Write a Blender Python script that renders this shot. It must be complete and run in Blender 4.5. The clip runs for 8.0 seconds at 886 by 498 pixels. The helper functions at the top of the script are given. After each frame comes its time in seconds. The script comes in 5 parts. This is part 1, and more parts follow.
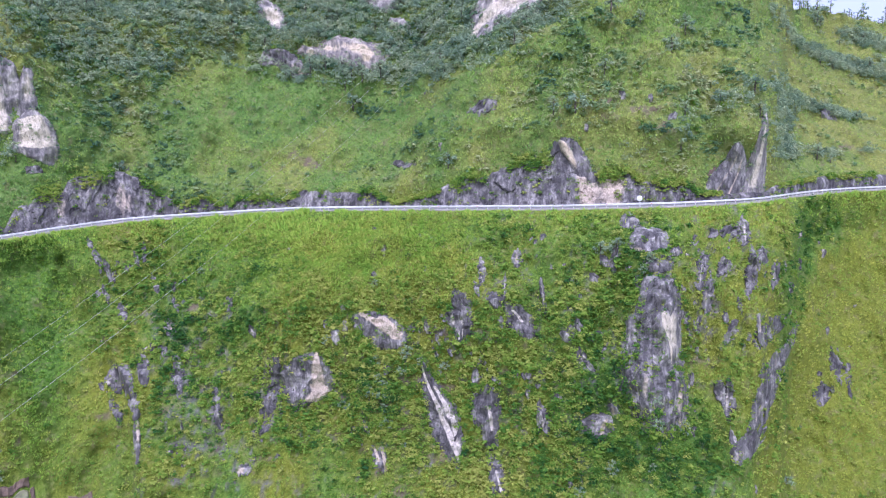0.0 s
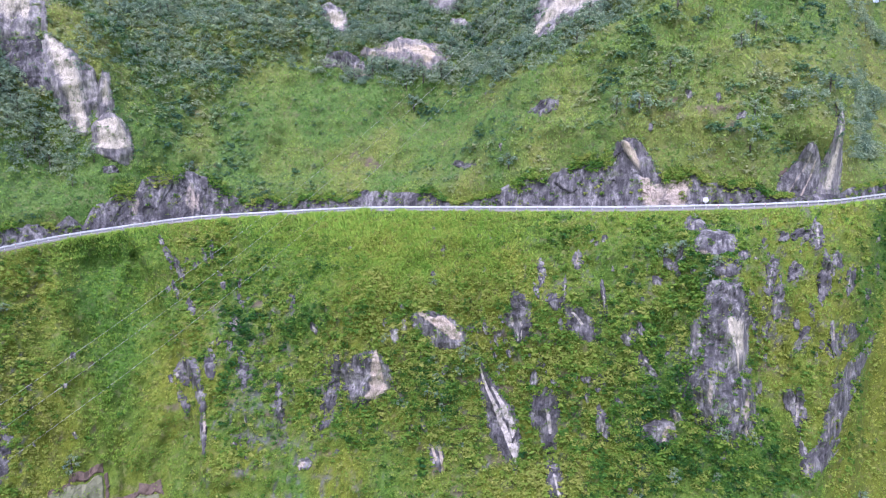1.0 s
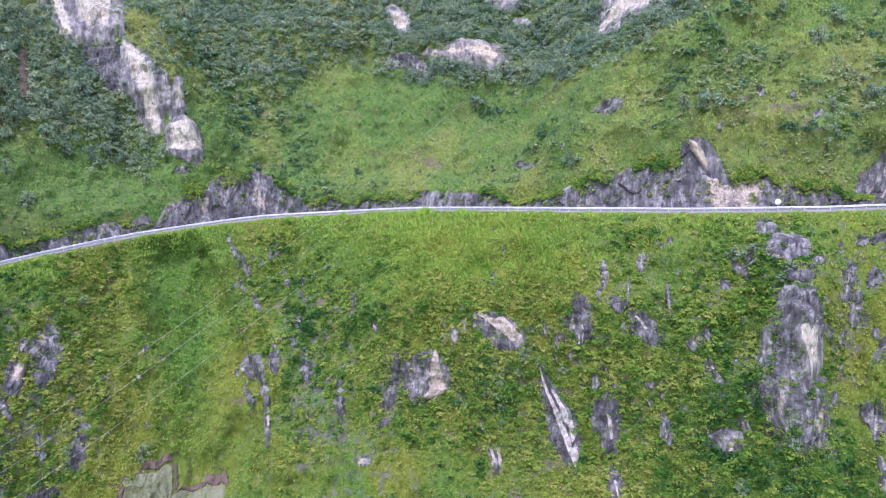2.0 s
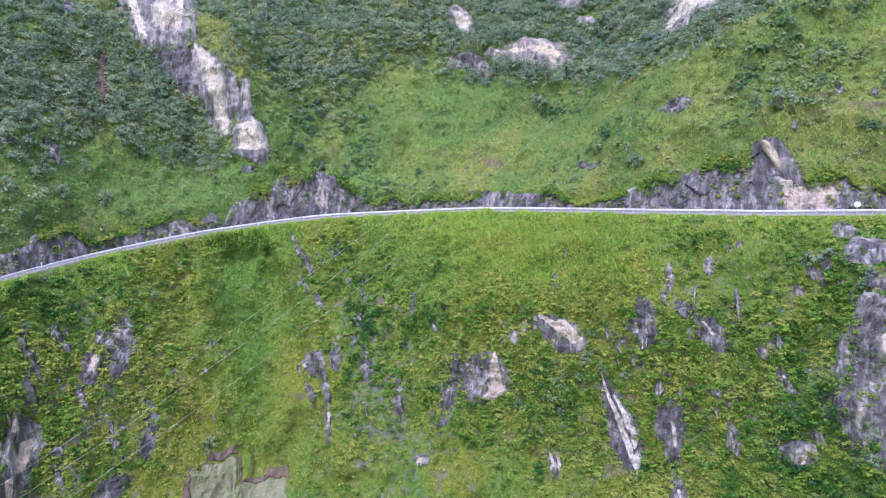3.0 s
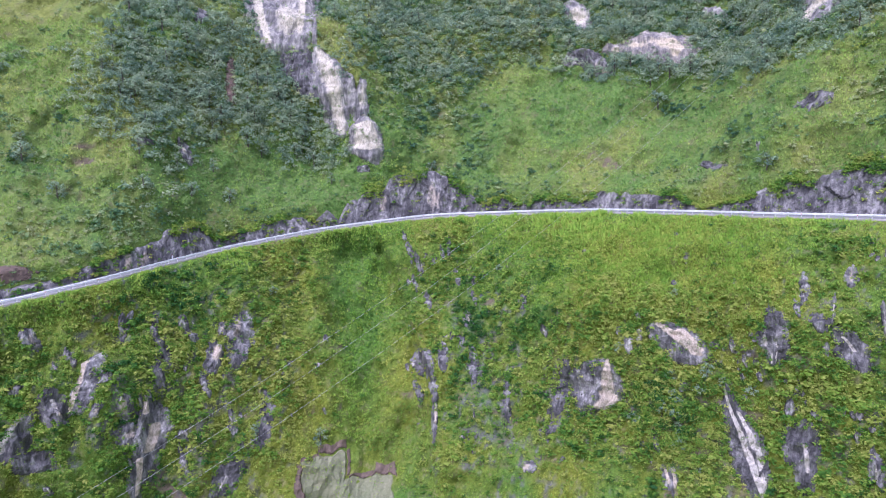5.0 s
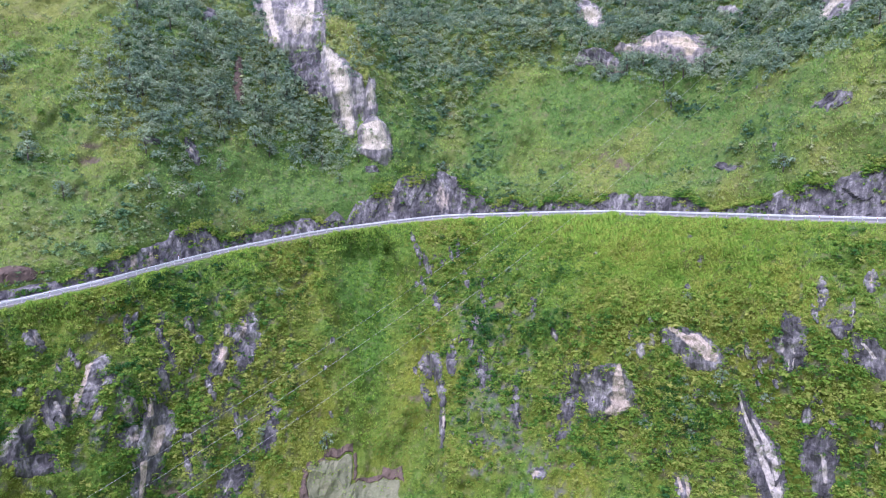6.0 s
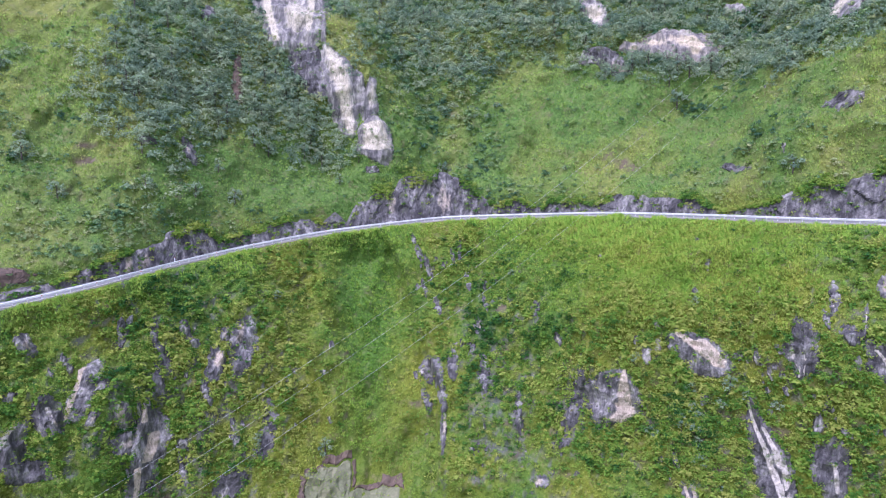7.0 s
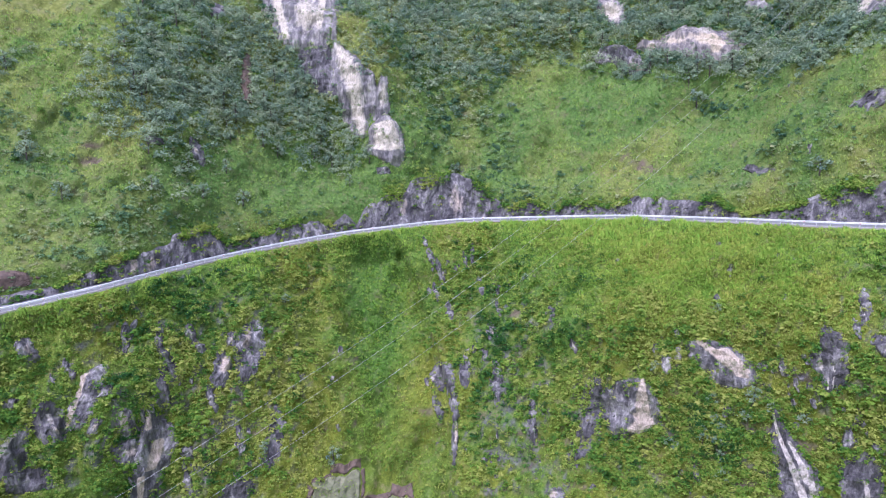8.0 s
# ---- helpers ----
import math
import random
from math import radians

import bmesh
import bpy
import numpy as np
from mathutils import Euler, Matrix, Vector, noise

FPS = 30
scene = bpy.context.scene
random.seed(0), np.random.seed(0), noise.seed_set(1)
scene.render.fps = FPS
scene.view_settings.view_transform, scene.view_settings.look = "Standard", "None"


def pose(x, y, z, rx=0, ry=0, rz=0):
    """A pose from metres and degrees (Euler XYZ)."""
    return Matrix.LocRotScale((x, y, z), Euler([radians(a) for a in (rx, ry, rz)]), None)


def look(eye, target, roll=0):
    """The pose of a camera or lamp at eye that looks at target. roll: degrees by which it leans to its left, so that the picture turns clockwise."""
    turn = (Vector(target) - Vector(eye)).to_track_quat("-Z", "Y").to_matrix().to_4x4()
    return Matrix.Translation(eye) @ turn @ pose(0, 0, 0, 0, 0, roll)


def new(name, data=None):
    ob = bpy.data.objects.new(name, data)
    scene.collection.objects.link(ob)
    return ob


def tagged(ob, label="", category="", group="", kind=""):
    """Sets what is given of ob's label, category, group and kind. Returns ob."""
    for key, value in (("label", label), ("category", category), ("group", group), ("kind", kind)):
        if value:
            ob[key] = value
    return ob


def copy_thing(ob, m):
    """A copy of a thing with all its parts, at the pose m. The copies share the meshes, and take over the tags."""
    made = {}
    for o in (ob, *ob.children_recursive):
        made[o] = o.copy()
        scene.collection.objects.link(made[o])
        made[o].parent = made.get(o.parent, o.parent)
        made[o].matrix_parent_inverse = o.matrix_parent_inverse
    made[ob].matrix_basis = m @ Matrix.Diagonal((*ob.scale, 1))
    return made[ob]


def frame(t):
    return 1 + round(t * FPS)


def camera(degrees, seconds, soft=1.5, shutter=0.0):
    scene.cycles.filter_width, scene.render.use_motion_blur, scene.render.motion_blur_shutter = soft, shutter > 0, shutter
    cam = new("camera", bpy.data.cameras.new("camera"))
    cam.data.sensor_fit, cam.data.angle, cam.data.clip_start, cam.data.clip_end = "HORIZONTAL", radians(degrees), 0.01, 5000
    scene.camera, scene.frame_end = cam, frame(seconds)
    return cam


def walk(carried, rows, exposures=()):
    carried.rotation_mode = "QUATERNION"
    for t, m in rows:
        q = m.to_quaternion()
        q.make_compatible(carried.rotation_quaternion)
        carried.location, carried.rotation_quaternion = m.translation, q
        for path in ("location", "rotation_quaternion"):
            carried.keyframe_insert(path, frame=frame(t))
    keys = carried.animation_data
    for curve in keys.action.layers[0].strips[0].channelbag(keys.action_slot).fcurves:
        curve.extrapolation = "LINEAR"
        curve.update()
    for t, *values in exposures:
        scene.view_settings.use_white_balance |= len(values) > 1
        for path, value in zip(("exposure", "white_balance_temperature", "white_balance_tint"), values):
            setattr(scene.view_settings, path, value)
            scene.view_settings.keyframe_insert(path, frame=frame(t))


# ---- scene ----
# ------------------------------------------------------------------ camera
cam = camera(65.44, 8.0, 1.15)
# seconds, eye x y z, yaw, pitch, roll
ROWS = [
(0.0, -0.000, 0.000, 0.000, -0.000, -7.994, 0.057),
    (0.5, -0.189, -0.026, 0.022, 2.394, -7.982, 0.038),
    (1.0, -0.384, -0.047, 0.048, 4.801, -7.988, 0.025),
    (1.5, -0.581, -0.045, 0.093, 7.240, -7.989, -0.016),
    (3.0, -1.216, 0.264, 0.158, 14.592, -7.977, -0.058),
    (3.5, -1.441, 0.495, 0.138, 17.014, -7.977, -0.063),
    (4.0, -1.655, 0.807, 0.108, 19.458, -7.976, -0.128),
    (4.5, -1.859, 1.286, 0.106, 21.748, -7.993, -0.149),
    (5.0, -2.089, 2.031, 0.114, 23.733, -7.989, -0.132),
    (6.5, -3.150, 5.077, 0.084, 24.612, -7.946, 0.031),
    (7.0, -3.709, 6.417, 0.094, 24.734, -7.927, 0.095),
    (7.5, -4.429, 7.964, 0.116, 25.119, -7.905, 0.143),
    (8.0, -5.218, 9.682, 0.174, 25.752, -7.904, 0.174),
]
walk(cam, [(t, pose(x, y, z, 90 + pitch, 0, yaw) @ pose(0, 0, 0, 0, 0, roll)) for t, x, y, z, yaw, pitch, roll in ROWS],
     [(0.0, 0.84, 5120, 34), (8.0, 0.84, 5120, 34)])

# ------------------------------------------------------------------ world and light
SUN_EL, SUN_AZ = 55.0, 184.0
world = bpy.data.worlds.new("sky")
scene.world = world
world.use_nodes = True
wn = world.node_tree.nodes
sky = wn.new("ShaderNodeTexSky")
sky.sky_type, sky.sun_disc = "NISHITA", False
sky.sun_elevation, sky.sun_rotation = radians(SUN_EL), radians(SUN_AZ)
sky.air_density, sky.dust_density, sky.ozone_density = 1.0, 6.0, 1.0
wn["Background"].inputs[1].default_value = 0.14
veil = wn.new("ShaderNodeMix")                       # thin high cloud over the whole sky
veil.data_type = "RGBA"
veil.inputs[0].default_value, veil.inputs[7].default_value = 0.55, (4.6, 4.7, 5.0, 1)
world.node_tree.links.new(sky.outputs[0], veil.inputs[6])
world.node_tree.links.new(veil.outputs[2], wn["Background"].inputs[0])
sun = new("sun", bpy.data.lights.new("sun", "SUN"))
sun.data.energy, sun.data.angle, sun.data.color = 1.5, radians(16), (1.0, 0.96, 0.9)
sun.matrix_world = look((0, 0, 200), (0 - math.sin(radians(SUN_AZ)) * math.cos(radians(SUN_EL)), -math.cos(radians(SUN_AZ)) * math.cos(radians(SUN_EL)), 200 - math.sin(radians(SUN_EL))))

# ------------------------------------------------------------------ the lie of the land
# Everything is laid out round the valley: azimuth (degrees from north, to the right) and height.
rng = np.random.default_rng(7)
LATTICE = rng.random((64, 64, 64))


def vnoise(p):
    """Smooth lattice noise, -1 to 1, of an (n, 3) array."""
    i = np.floor(p).astype(int)
    f = p - i
    f = f * f * (3 - 2 * f)
    out = 0
    for dx in (0, 1):
        for dy in (0, 1):
            for dz in (0, 1):
                w = (f[:, 0] if dx else 1 - f[:, 0]) * (f[:, 1] if dy else 1 - f[:, 1]) * (f[:, 2] if dz else 1 - f[:, 2])
                out = out + w * LATTICE[(i[:, 0] + dx) % 64, (i[:, 1] + dy) % 64, (i[:, 2] + dz) % 64]
    return out * 2 - 1


def fbm(p, octaves=4, ridged=False):
    out, a, tot = 0, 1.0, 0
    for k in range(octaves):
        n = vnoise(p * 2.03 ** k + 17.3 * k)
        out, tot = out + a * (1 - 2 * np.abs(n) if ridged else n), tot + a
        a *= 0.5
    return out / tot


# azimuth, road's distance, road's height, then how far the slope comes forward 15 and 40 m below the road,
# the height of the rock cut behind the road, and how far the slope lies back 15 and 40 m above it
STATIONS = np.array([
    (-80, 121, -27.0, 6, 16, 4.0, 14, 40),
    (-56, 127.5, -23.2, 2, 6, 4.0, 20, 44),
    (-50, 130, -21.3, 4, 9, 4.5, 17, 36),
    (-46, 137.5, -20.4, 7, 15, 5.0, 11, 27),
    (-42, 145, -19.4, 11, 23, 3.5, 10, 25),
    (-34, 155, -17.0, 13, 33, 6.0, 8, 24),
    (-25, 160, -14.7, 14, 41, 5.0, 8, 22),
    (-12.3, 151, -12.6, 23, 36, 4.2, 13, 33),
    (-4.5, 140, -11.7, 15, 24, 3.8, 23, 40),
    (1, 131, -11.0, 13, 18, 7.5, 17, 38),
    (10, 130, -10.6, 14, 22, 9.5, 13, 32),
    (19, 132, -9.8, 13, 24, 7.5, 8, 30),
    (25, 141, -9.2, 14, 30, 4.0, 12, 44),
])
FAR = np.array([
    (27.5, 160, -8.8, 14, 26, 3.5, 16, 60),
    (30.3, 178, -8.6, 18, 38, 3.5, 22, 56),
    (34, 198, -8.5, 22, 46, 3.5, 24, 50),
    (60, 240, -7.0, 30, 60, 3.5, 24, 50),
])
STATIONS = np.vstack([STATIONS, FAR])
ROAD_W = 6.5


def smooth_table():
    """The stations at every 0.1 degree, softened so that no station shows as a kink."""
    az = np.arange(-80, 60.01, 0.1)
    cols = []
    for k in range(1, 8):
        c = np.interp(az, STATIONS[:, 0], STATIONS[:, k])
        w = 11 if k < 3 else 20
        kern = np.exp(-0.5 * (np.arange(-3 * w, 3 * w + 1) / w) ** 2)
        c = np.convolve(np.pad(c, 3 * w, mode="edge"), kern / kern.sum(), mode="valid")
        cols.append(c)
    return az, np.array(cols)


TAB_AZ, TAB = smooth_table()


def at_az(az, k):
    return np.interp(az, TAB_AZ, TAB[k])


def bump(az, z, a0, z0, ra, rz, lean=0.0):
    """A soft spot on the slope: 1 at its middle; lean: degrees of azimuth per metre of height."""
    da = (az - a0 - lean * (z - z0)) / ra
    return np.exp(-0.5 * (da ** 2 + ((z - z0) / rz) ** 2))


def step(x, start, width):
    t = np.clip((x - start) / width, 0, 1)
    return t * t * (3 - 2 * t)


def slope_rho(az, dz):
    """Distance from the valley's middle of the slope dz metres above (or below) the road, before any roughness."""
    rr, zr, b15, b40, cut, u15, u40 = (at_az(az, k) for k in range(7))
    low = rr - 0.8 * np.clip(-dz / 0.3, 0, 1) - np.where(dz > -15, b15 * (-dz / 15) ** 1.0, b15 + np.where(dz > -40, (b40 - b15) * (-dz - 15) / 25, (b40 - b15) + (-dz - 40) * 1.0))
    low = low + 13 * step(az, 27.1, 0.7) * np.clip(-dz / 9, 0, 1)              # the slope beyond the bend lies farther back
    edge = np.maximum(25.0, 27.3 + 0.155 * (zr + dz + 30))
    low = low + 4.5 * step(-az, edge, 0.7) * (1 - step(-az, edge + 3.5, 5.0)) * np.clip(-dz / 7, 0, 1) * np.clip((55 + dz) / 15, 0, 1)   # the gully behind its rib
    t = dz - cut
    back = rr + ROAD_W
    up = np.where(t < 0, back + 0.2 * dz, back + 0.2 * cut + np.where(t < 15, u15 * t / 15, u15 + np.where(t < 40, (u40 - u15) * (t - 15) / 25, (u40 - u15) + (t - 40) * 1.15)))
    up = up + 22 * step(az, 25.3, 0.9) * np.clip((dz - 2) / 14, 0, 1)
    return np.where(dz <= 0, low, up)


def crest(az):
    """Height of the ridge over the road."""
    return np.interp(az, [23, 25.2, 25.9, 27.7, 29.5, 31.7, 36, 60], [125, 90, 49, 51, 51, 50, 48, 48])


# spurs (+, towards the valley) and hollows (-): azimuth, height, half widths, lean, metres
FORMS = [
    (17.6, -27, 2.2, 18, 0.0, 7.0),      # rock pillar's rib
    (25.2, -32, 2.0, 16, 0.03, 6.0),     # rib at the bend
    (21.5, -34, 1.6, 18, 0.0, -3.0),
    (-28.0, -40, 4.5, 22, 0.10, -6.0),   # grassy gully
    (-24.0, -36, 1.6, 10, 0.05, 1.5),
    (-50.0, -42, 4.0, 14, 0.05, 4.0),
    (-12.0, -47, 3.0, 8, 0.0, -3.5),     # shaded hollow under the scar
    (-8.5, -30, 3.0, 5, 0.0, 2.5),
    (-33.0, 22, 2.5, 18, -0.1, 5.0),     # cliff rib above the road
    (-38.5, 18, 3.0, 22, -0.1, -5.0),
    (-24.0, 30, 5.0, 22, -0.05, -2.0),   # upper gully
    (23.0, 2, 1.5, 9, 0.0, 4.0),         # rock nose by the bend
    (-5.0, -20, 5.0, 6, -0.25, 3.5),     # brow below the road
    (-20.0, -34, 3.0, 13, -0.15, -3.5),  # bushy runnel beside it
    (-26.5, -34, 2.2, 20, 0.05, 3.0),    # rib along the gully
    (23.6, 14, 1.6, 16, -0.06, 5.0),     # edge of that hill
    (9.0, 24, 5.0, 18, 0.1, 6.0),        # hill above the bend
    (-2.0, 22, 3.0, 14, 0.25, -5.0),     # hollow against that hill
    (-42.0, -40, 2.5, 14, 0.0, 3.0),
    (-36.0, -45, 1.8, 14, 0.0, 1.5),
]


def land(az, dz, rough=1.0):
    """Places (n, 3) on the slope for arrays of azimuth and height over the road."""
    z = at_az(az, 1) + dz
    rho = slope_rho(az, dz)
    away = np.clip(np.where(dz < 0, -dz / 5, (dz - at_az(az, 4)) / 7), 0, 1)   # the road's edges stay true
    for a0, z0, ra, rz, lean, m in FORMS:
        rho = rho - m * bump(az, z, a0, z0, ra, rz, lean) * away
    brow = az - np.interp(z, [-4, 8, 16, 22, 26, 30, 45], [-1.6, 0.4, 2.7, 6.3, 9.5, 13.4, 24])    # the hill over the cutting hides the foot of the woods
    rho = rho - 6.5 * np.exp(-0.5 * (brow / np.where(brow < 0, 0.8, 5.0)) ** 2) * away * np.clip((z + 10) / 32, 0, 1)
    a = np.radians(az)
    p = np.stack([np.sin(a) * rho, np.cos(a) * rho, z], 1)
    rills = fbm(p / np.array([7.5, 7.5, 26]) + 31, 3, True)
    n = 3.4 * fbm(p / 26 + 3, 3) + 1.8 * fbm(p / 9 + 9, 3) + 0.8 * fbm(p / 4 + 13, 2) + 0.55 * fbm(p / 2.2 + 21, 3, True) + 0.16 * fbm(p / 0.8 + 77, 1) + 1.7 * (rills - 0.2) * np.clip(np.abs(dz) / 8, 0, 1) + np.where(dz > 0, 0.75, 0.0) * fbm(p / np.array([9, 9, 2.3]) + 55, 3)
    near_edge = np.clip(np.where(dz < 0, (-dz - 0.3) / 4, (dz - at_az(az, 4) - 0.5) / 5), 0, 1)
    n = n * near_edge * rough
    p[:, 0] -= np.sin(a) * n
    p[:, 1] -= np.cos(a) * n
    p[:, 2] += 0.5 * n * np.clip(np.abs(dz) / 8, 0, 1)
    return p


# ------------------------------------------------------------------ materials
def material(name):
    m = bpy.data.materials.new(name)
    m.use_nodes = True
    return m, m.node_tree.nodes, m.node_tree.links, m.node_tree.nodes["Principled BSDF"]


def noise_node(n, l, scale, detail=5, stretch=None, rough=0.6):
    """A noise in the thing's own metres; stretch scales the axes."""
    tc = n.new("ShaderNodeTexCoord")
    mp = n.new("ShaderNodeMapping")
    if stretch:
        mp.inputs["Scale"].default_value = stretch
    l.new(tc.outputs["Object"], mp.inputs["Vector"])
    t = n.new("ShaderNodeTexNoise")
    t.inputs["Scale"].default_value, t.inputs["Detail"].default_value, t.inputs["Roughness"].default_value = scale, detail, rough
    l.new(mp.outputs[0], t.inputs["Vector"])
    return t.outputs["Fac"]


def ramp(n, l, fac, stops):
    r = n.new("ShaderNodeValToRGB")
    while len(r.color_ramp.elements) < len(stops):
        r.color_ramp.elements.new(0.5)
    for e, (p, c) in zip(r.color_ramp.elements, stops):
        e.position, e.color = p, (*c, 1)
    l.new(fac, r.inputs[0])
    return r.outputs[0]


def mixed(n, l, fac, a, b):
    m = n.new("ShaderNodeMix")
    m.data_type = "RGBA"
    for v, k in ((fac, 0), (a, 6), (b, 7)):
        if isinstance(v, (int, float)):
            m.inputs[k].default_value = v
        elif isinstance(v, tuple):
            m.inputs[k].default_value = (*v, 1)
        else:
            l.new(v, m.inputs[k])
    return m.outputs[2]


def calc(n, l, op, a, b, clamp=False):
    m = n.new("ShaderNodeMath")
    m.operation, m.use_clamp = op, clamp
    for v, k in ((a, 0), (b, 1)):
        if isinstance(v, (int, float)):
            m.inputs[k].default_value = v
        else:
            l.new(v, m.inputs[k])
    return m.outputs[0]


def attribute(n, name):
    a = n.new("ShaderNodeAttribute")
    a.attribute_name = name
    return a.outputs["Fac"]


def bumped(n, l, b, height, strength=0.5, dist=0.1):
    k = n.new("ShaderNodeBump")
    k.inputs["Strength"].default_value, k.inputs["Distance"].default_value = strength, dist
    l.new(height, k.inputs["Height"])
    l.new(k.outputs[0], b.inputs["Normal"])


def turf_material():
    m, n, l, b = material("hill_turf")
    fine = calc(n, l, "ADD", calc(n, l, "MULTIPLY", noise_node(n, l, 1.1, 7, None, 0.75), 0.65), calc(n, l, "MULTIPLY", noise_node(n, l, 5.0, 5, None, 0.7), 0.35))
    mid = noise_node(n, l, 0.22, 6, None, 0.7)
    lush = attribute(n, "lush")
    green = ramp(n, l, fine, [(0.36, (0.040, 0.086, 0.018)), (0.5, (0.096, 0.190, 0.027)), (0.66, (0.162, 0.275, 0.046))])
    yellow = ramp(n, l, fine, [(0.36, (0.076, 0.090, 0.018)), (0.5, (0.170, 0.202, 0.020)), (0.66, (0.262, 0.286, 0.040))])
    # turf above the road is paler and bluer: distance haze mixed into its colour
    hazy_meadow = attribute(n, "hazy_meadow")
    green = mixed(n, l, hazy_meadow, green, ramp(n, l, fine, [(0.36, (0.045, 0.092, 0.030)), (0.5, (0.118, 0.205, 0.042)), (0.66, (0.190, 0.285, 0.070))]))
    yellow = mixed(n, l, hazy_meadow, yellow, ramp(n, l, fine, [(0.36, (0.095, 0.112, 0.036)), (0.5, (0.210, 0.238, 0.050)), (0.66, (0.295, 0.314, 0.090))]))
    k = calc(n, l, "ADD", lush, calc(n, l, "MULTIPLY", calc(n, l, "SUBTRACT", mid, 0.5), 1.3), True)
    c = mixed(n, l, k, yellow, green)
    dry = ramp(n, l, noise_node(n, l, 0.55, 7, None, 0.72), [(0.52, (0, 0, 0)), (0.66, (1, 1, 1))])
    c = mixed(n, l, calc(n, l, "MULTIPLY", dry, 0.52), c, ramp(n, l, fine, [(0.35, (0.095, 0.075, 0.055)), (0.65, (0.250, 0.200, 0.125))]))
    earth = ramp(n, l, fine, [(0.3, (0.11, 0.085, 0.055)), (0.7, (0.22, 0.18, 0.12))])
    c = mixed(n, l, attribute(n, "earth"), c, earth)
    stone = ramp(n, l, noise_node(n, l, 0.9, 6, (1, 1, 0.35)), [(0.3, (0.075, 0.070, 0.082)), (0.6, (0.185, 0.172, 0.188)), (0.8, (0.34, 0.32, 0.32))])
    c = mixed(n, l, attribute(n, "stone"), c, stone)
    l.new(c, b.inputs["Base Color"])
    b.inputs["Roughness"].default_value = 0.9
    b.inputs["Specular IOR Level"].default_value = 0.15
    bumped(n, l, b, noise_node(n, l, 2.6, 6), 0.9, 0.5)
    return m


def rock_material(name, dark, mid, light, pale_tint, streak=0.3):
    """Limestone: broad weathering, upright cracks and stains, fresh pale stone where 'pale' says so, a little moss."""
    m, n, l, b = material(name)
    big = noise_node(n, l, 0.4, 5, (1, 1, 0.5))
    stre = noise_node(n, l, 0.85, 7, (1.3, 1.3, streak), 0.62)
    fine = noise_node(n, l, 3.2, 6, (1.1, 1.1, 0.6), 0.65)
    s = calc(n, l, "ADD", calc(n, l, "MULTIPLY", big, 0.38), calc(n, l, "ADD", calc(n, l, "MULTIPLY", stre, 0.44), calc(n, l, "MULTIPLY", fine, 0.18)))
    c = ramp(n, l, s, [(0.43, dark), (0.50, mid), (0.545, tuple(0.6 * a + 0.4 * b for a, b in zip(mid, light))), (0.60, light)])
    p = calc(n, l, "ADD", attribute(n, "pale"), calc(n, l, "MULTIPLY", calc(n, l, "SUBTRACT", stre, 0.5), 1.0))
    p = calc(n, l, "MULTIPLY", calc(n, l, "SUBTRACT", p, 0.36), 3.2, True)
    pc = ramp(n, l, fine, [(0.32, tuple(v * 0.62 for v in pale_tint)), (0.58, pale_tint)])
    c = mixed(n, l, p, c, pc)
    crack = calc(n, l, "ABSOLUTE", calc(n, l, "SUBTRACT", noise_node(n, l, 0.55, 4, (1.2, 1.2, 0.5)), 0.5), 0.0)
    c = mixed(n, l, ramp(n, l, crack, [(0.0, (0.5, 0.5, 0.5)), (0.02, (0, 0, 0))]), c, tuple(v * 0.8 for v in dark))
    moss = ramp(n, l, noise_node(n, l, 0.8, 6), [(0.56, (0, 0, 0)), (0.64, (1, 1, 1))])
    c = mixed(n, l, calc(n, l, "MULTIPLY", moss, 0.6), c, (0.10, 0.125, 0.045))
    l.new(c, b.inputs["Base Color"])
    b.inputs["Roughness"].default_value = 0.85
    b.inputs["Specular IOR Level"].default_value = 0.25
    bumped(n, l, b, calc(n, l, "ADD", stre, calc(n, l, "MULTIPLY", fine, 0.7)), 1.0, 0.4)
    return m


def leaf_material(name, stops):
    m, n, l, b = material(name)
    g = n.new("ShaderNodeNewGeometry")
    k = calc(n, l, "ADD", attribute(n, "tone"), calc(n, l, "MULTIPLY", calc(n, l, "SUBTRACT", g.outputs["Random Per Island"], 0.5), 0.38), True)
    c = ramp(n, l, k, stops)
    l.new(c, b.inputs["Base Color"])
    b.inputs["Roughness"].default_value = 0.6
    b.inputs["Specular IOR Level"].default_value = 0.12
    t = n.new("ShaderNodeBsdfTranslucent")
    l.new(c, t.inputs[0])
    mx = n.new("ShaderNodeMixShader")
    mx.inputs[0].default_value = 0.36
    l.new(b.outputs[0], mx.inputs[1])
    l.new(t.outputs[0], mx.inputs[2])
    l.new(mx.outputs[0], n["Material Output"].inputs["Surface"])
    return m


def grainy(name, a, c, scale, rough=0.8, metal=0.0, bump=0.2):
    """A plain surface with grain and stains."""
    m, n, l, b = material(name)
    f = calc(n, l, "ADD", calc(n, l, "MULTIPLY", noise_node(n, l, scale, 6), 0.6), calc(n, l, "MULTIPLY", noise_node(n, l, scale * 0.08, 4), 0.4))
    l.new(ramp(n, l, f, [(0.35, a), (0.65, c)]), b.inputs["Base Color"])
    b.inputs["Roughness"].default_value, b.inputs["Metallic"].default_value = rough, metal
    if bump:
        bumped(n, l, b, f, bump, 0.03)
    return m


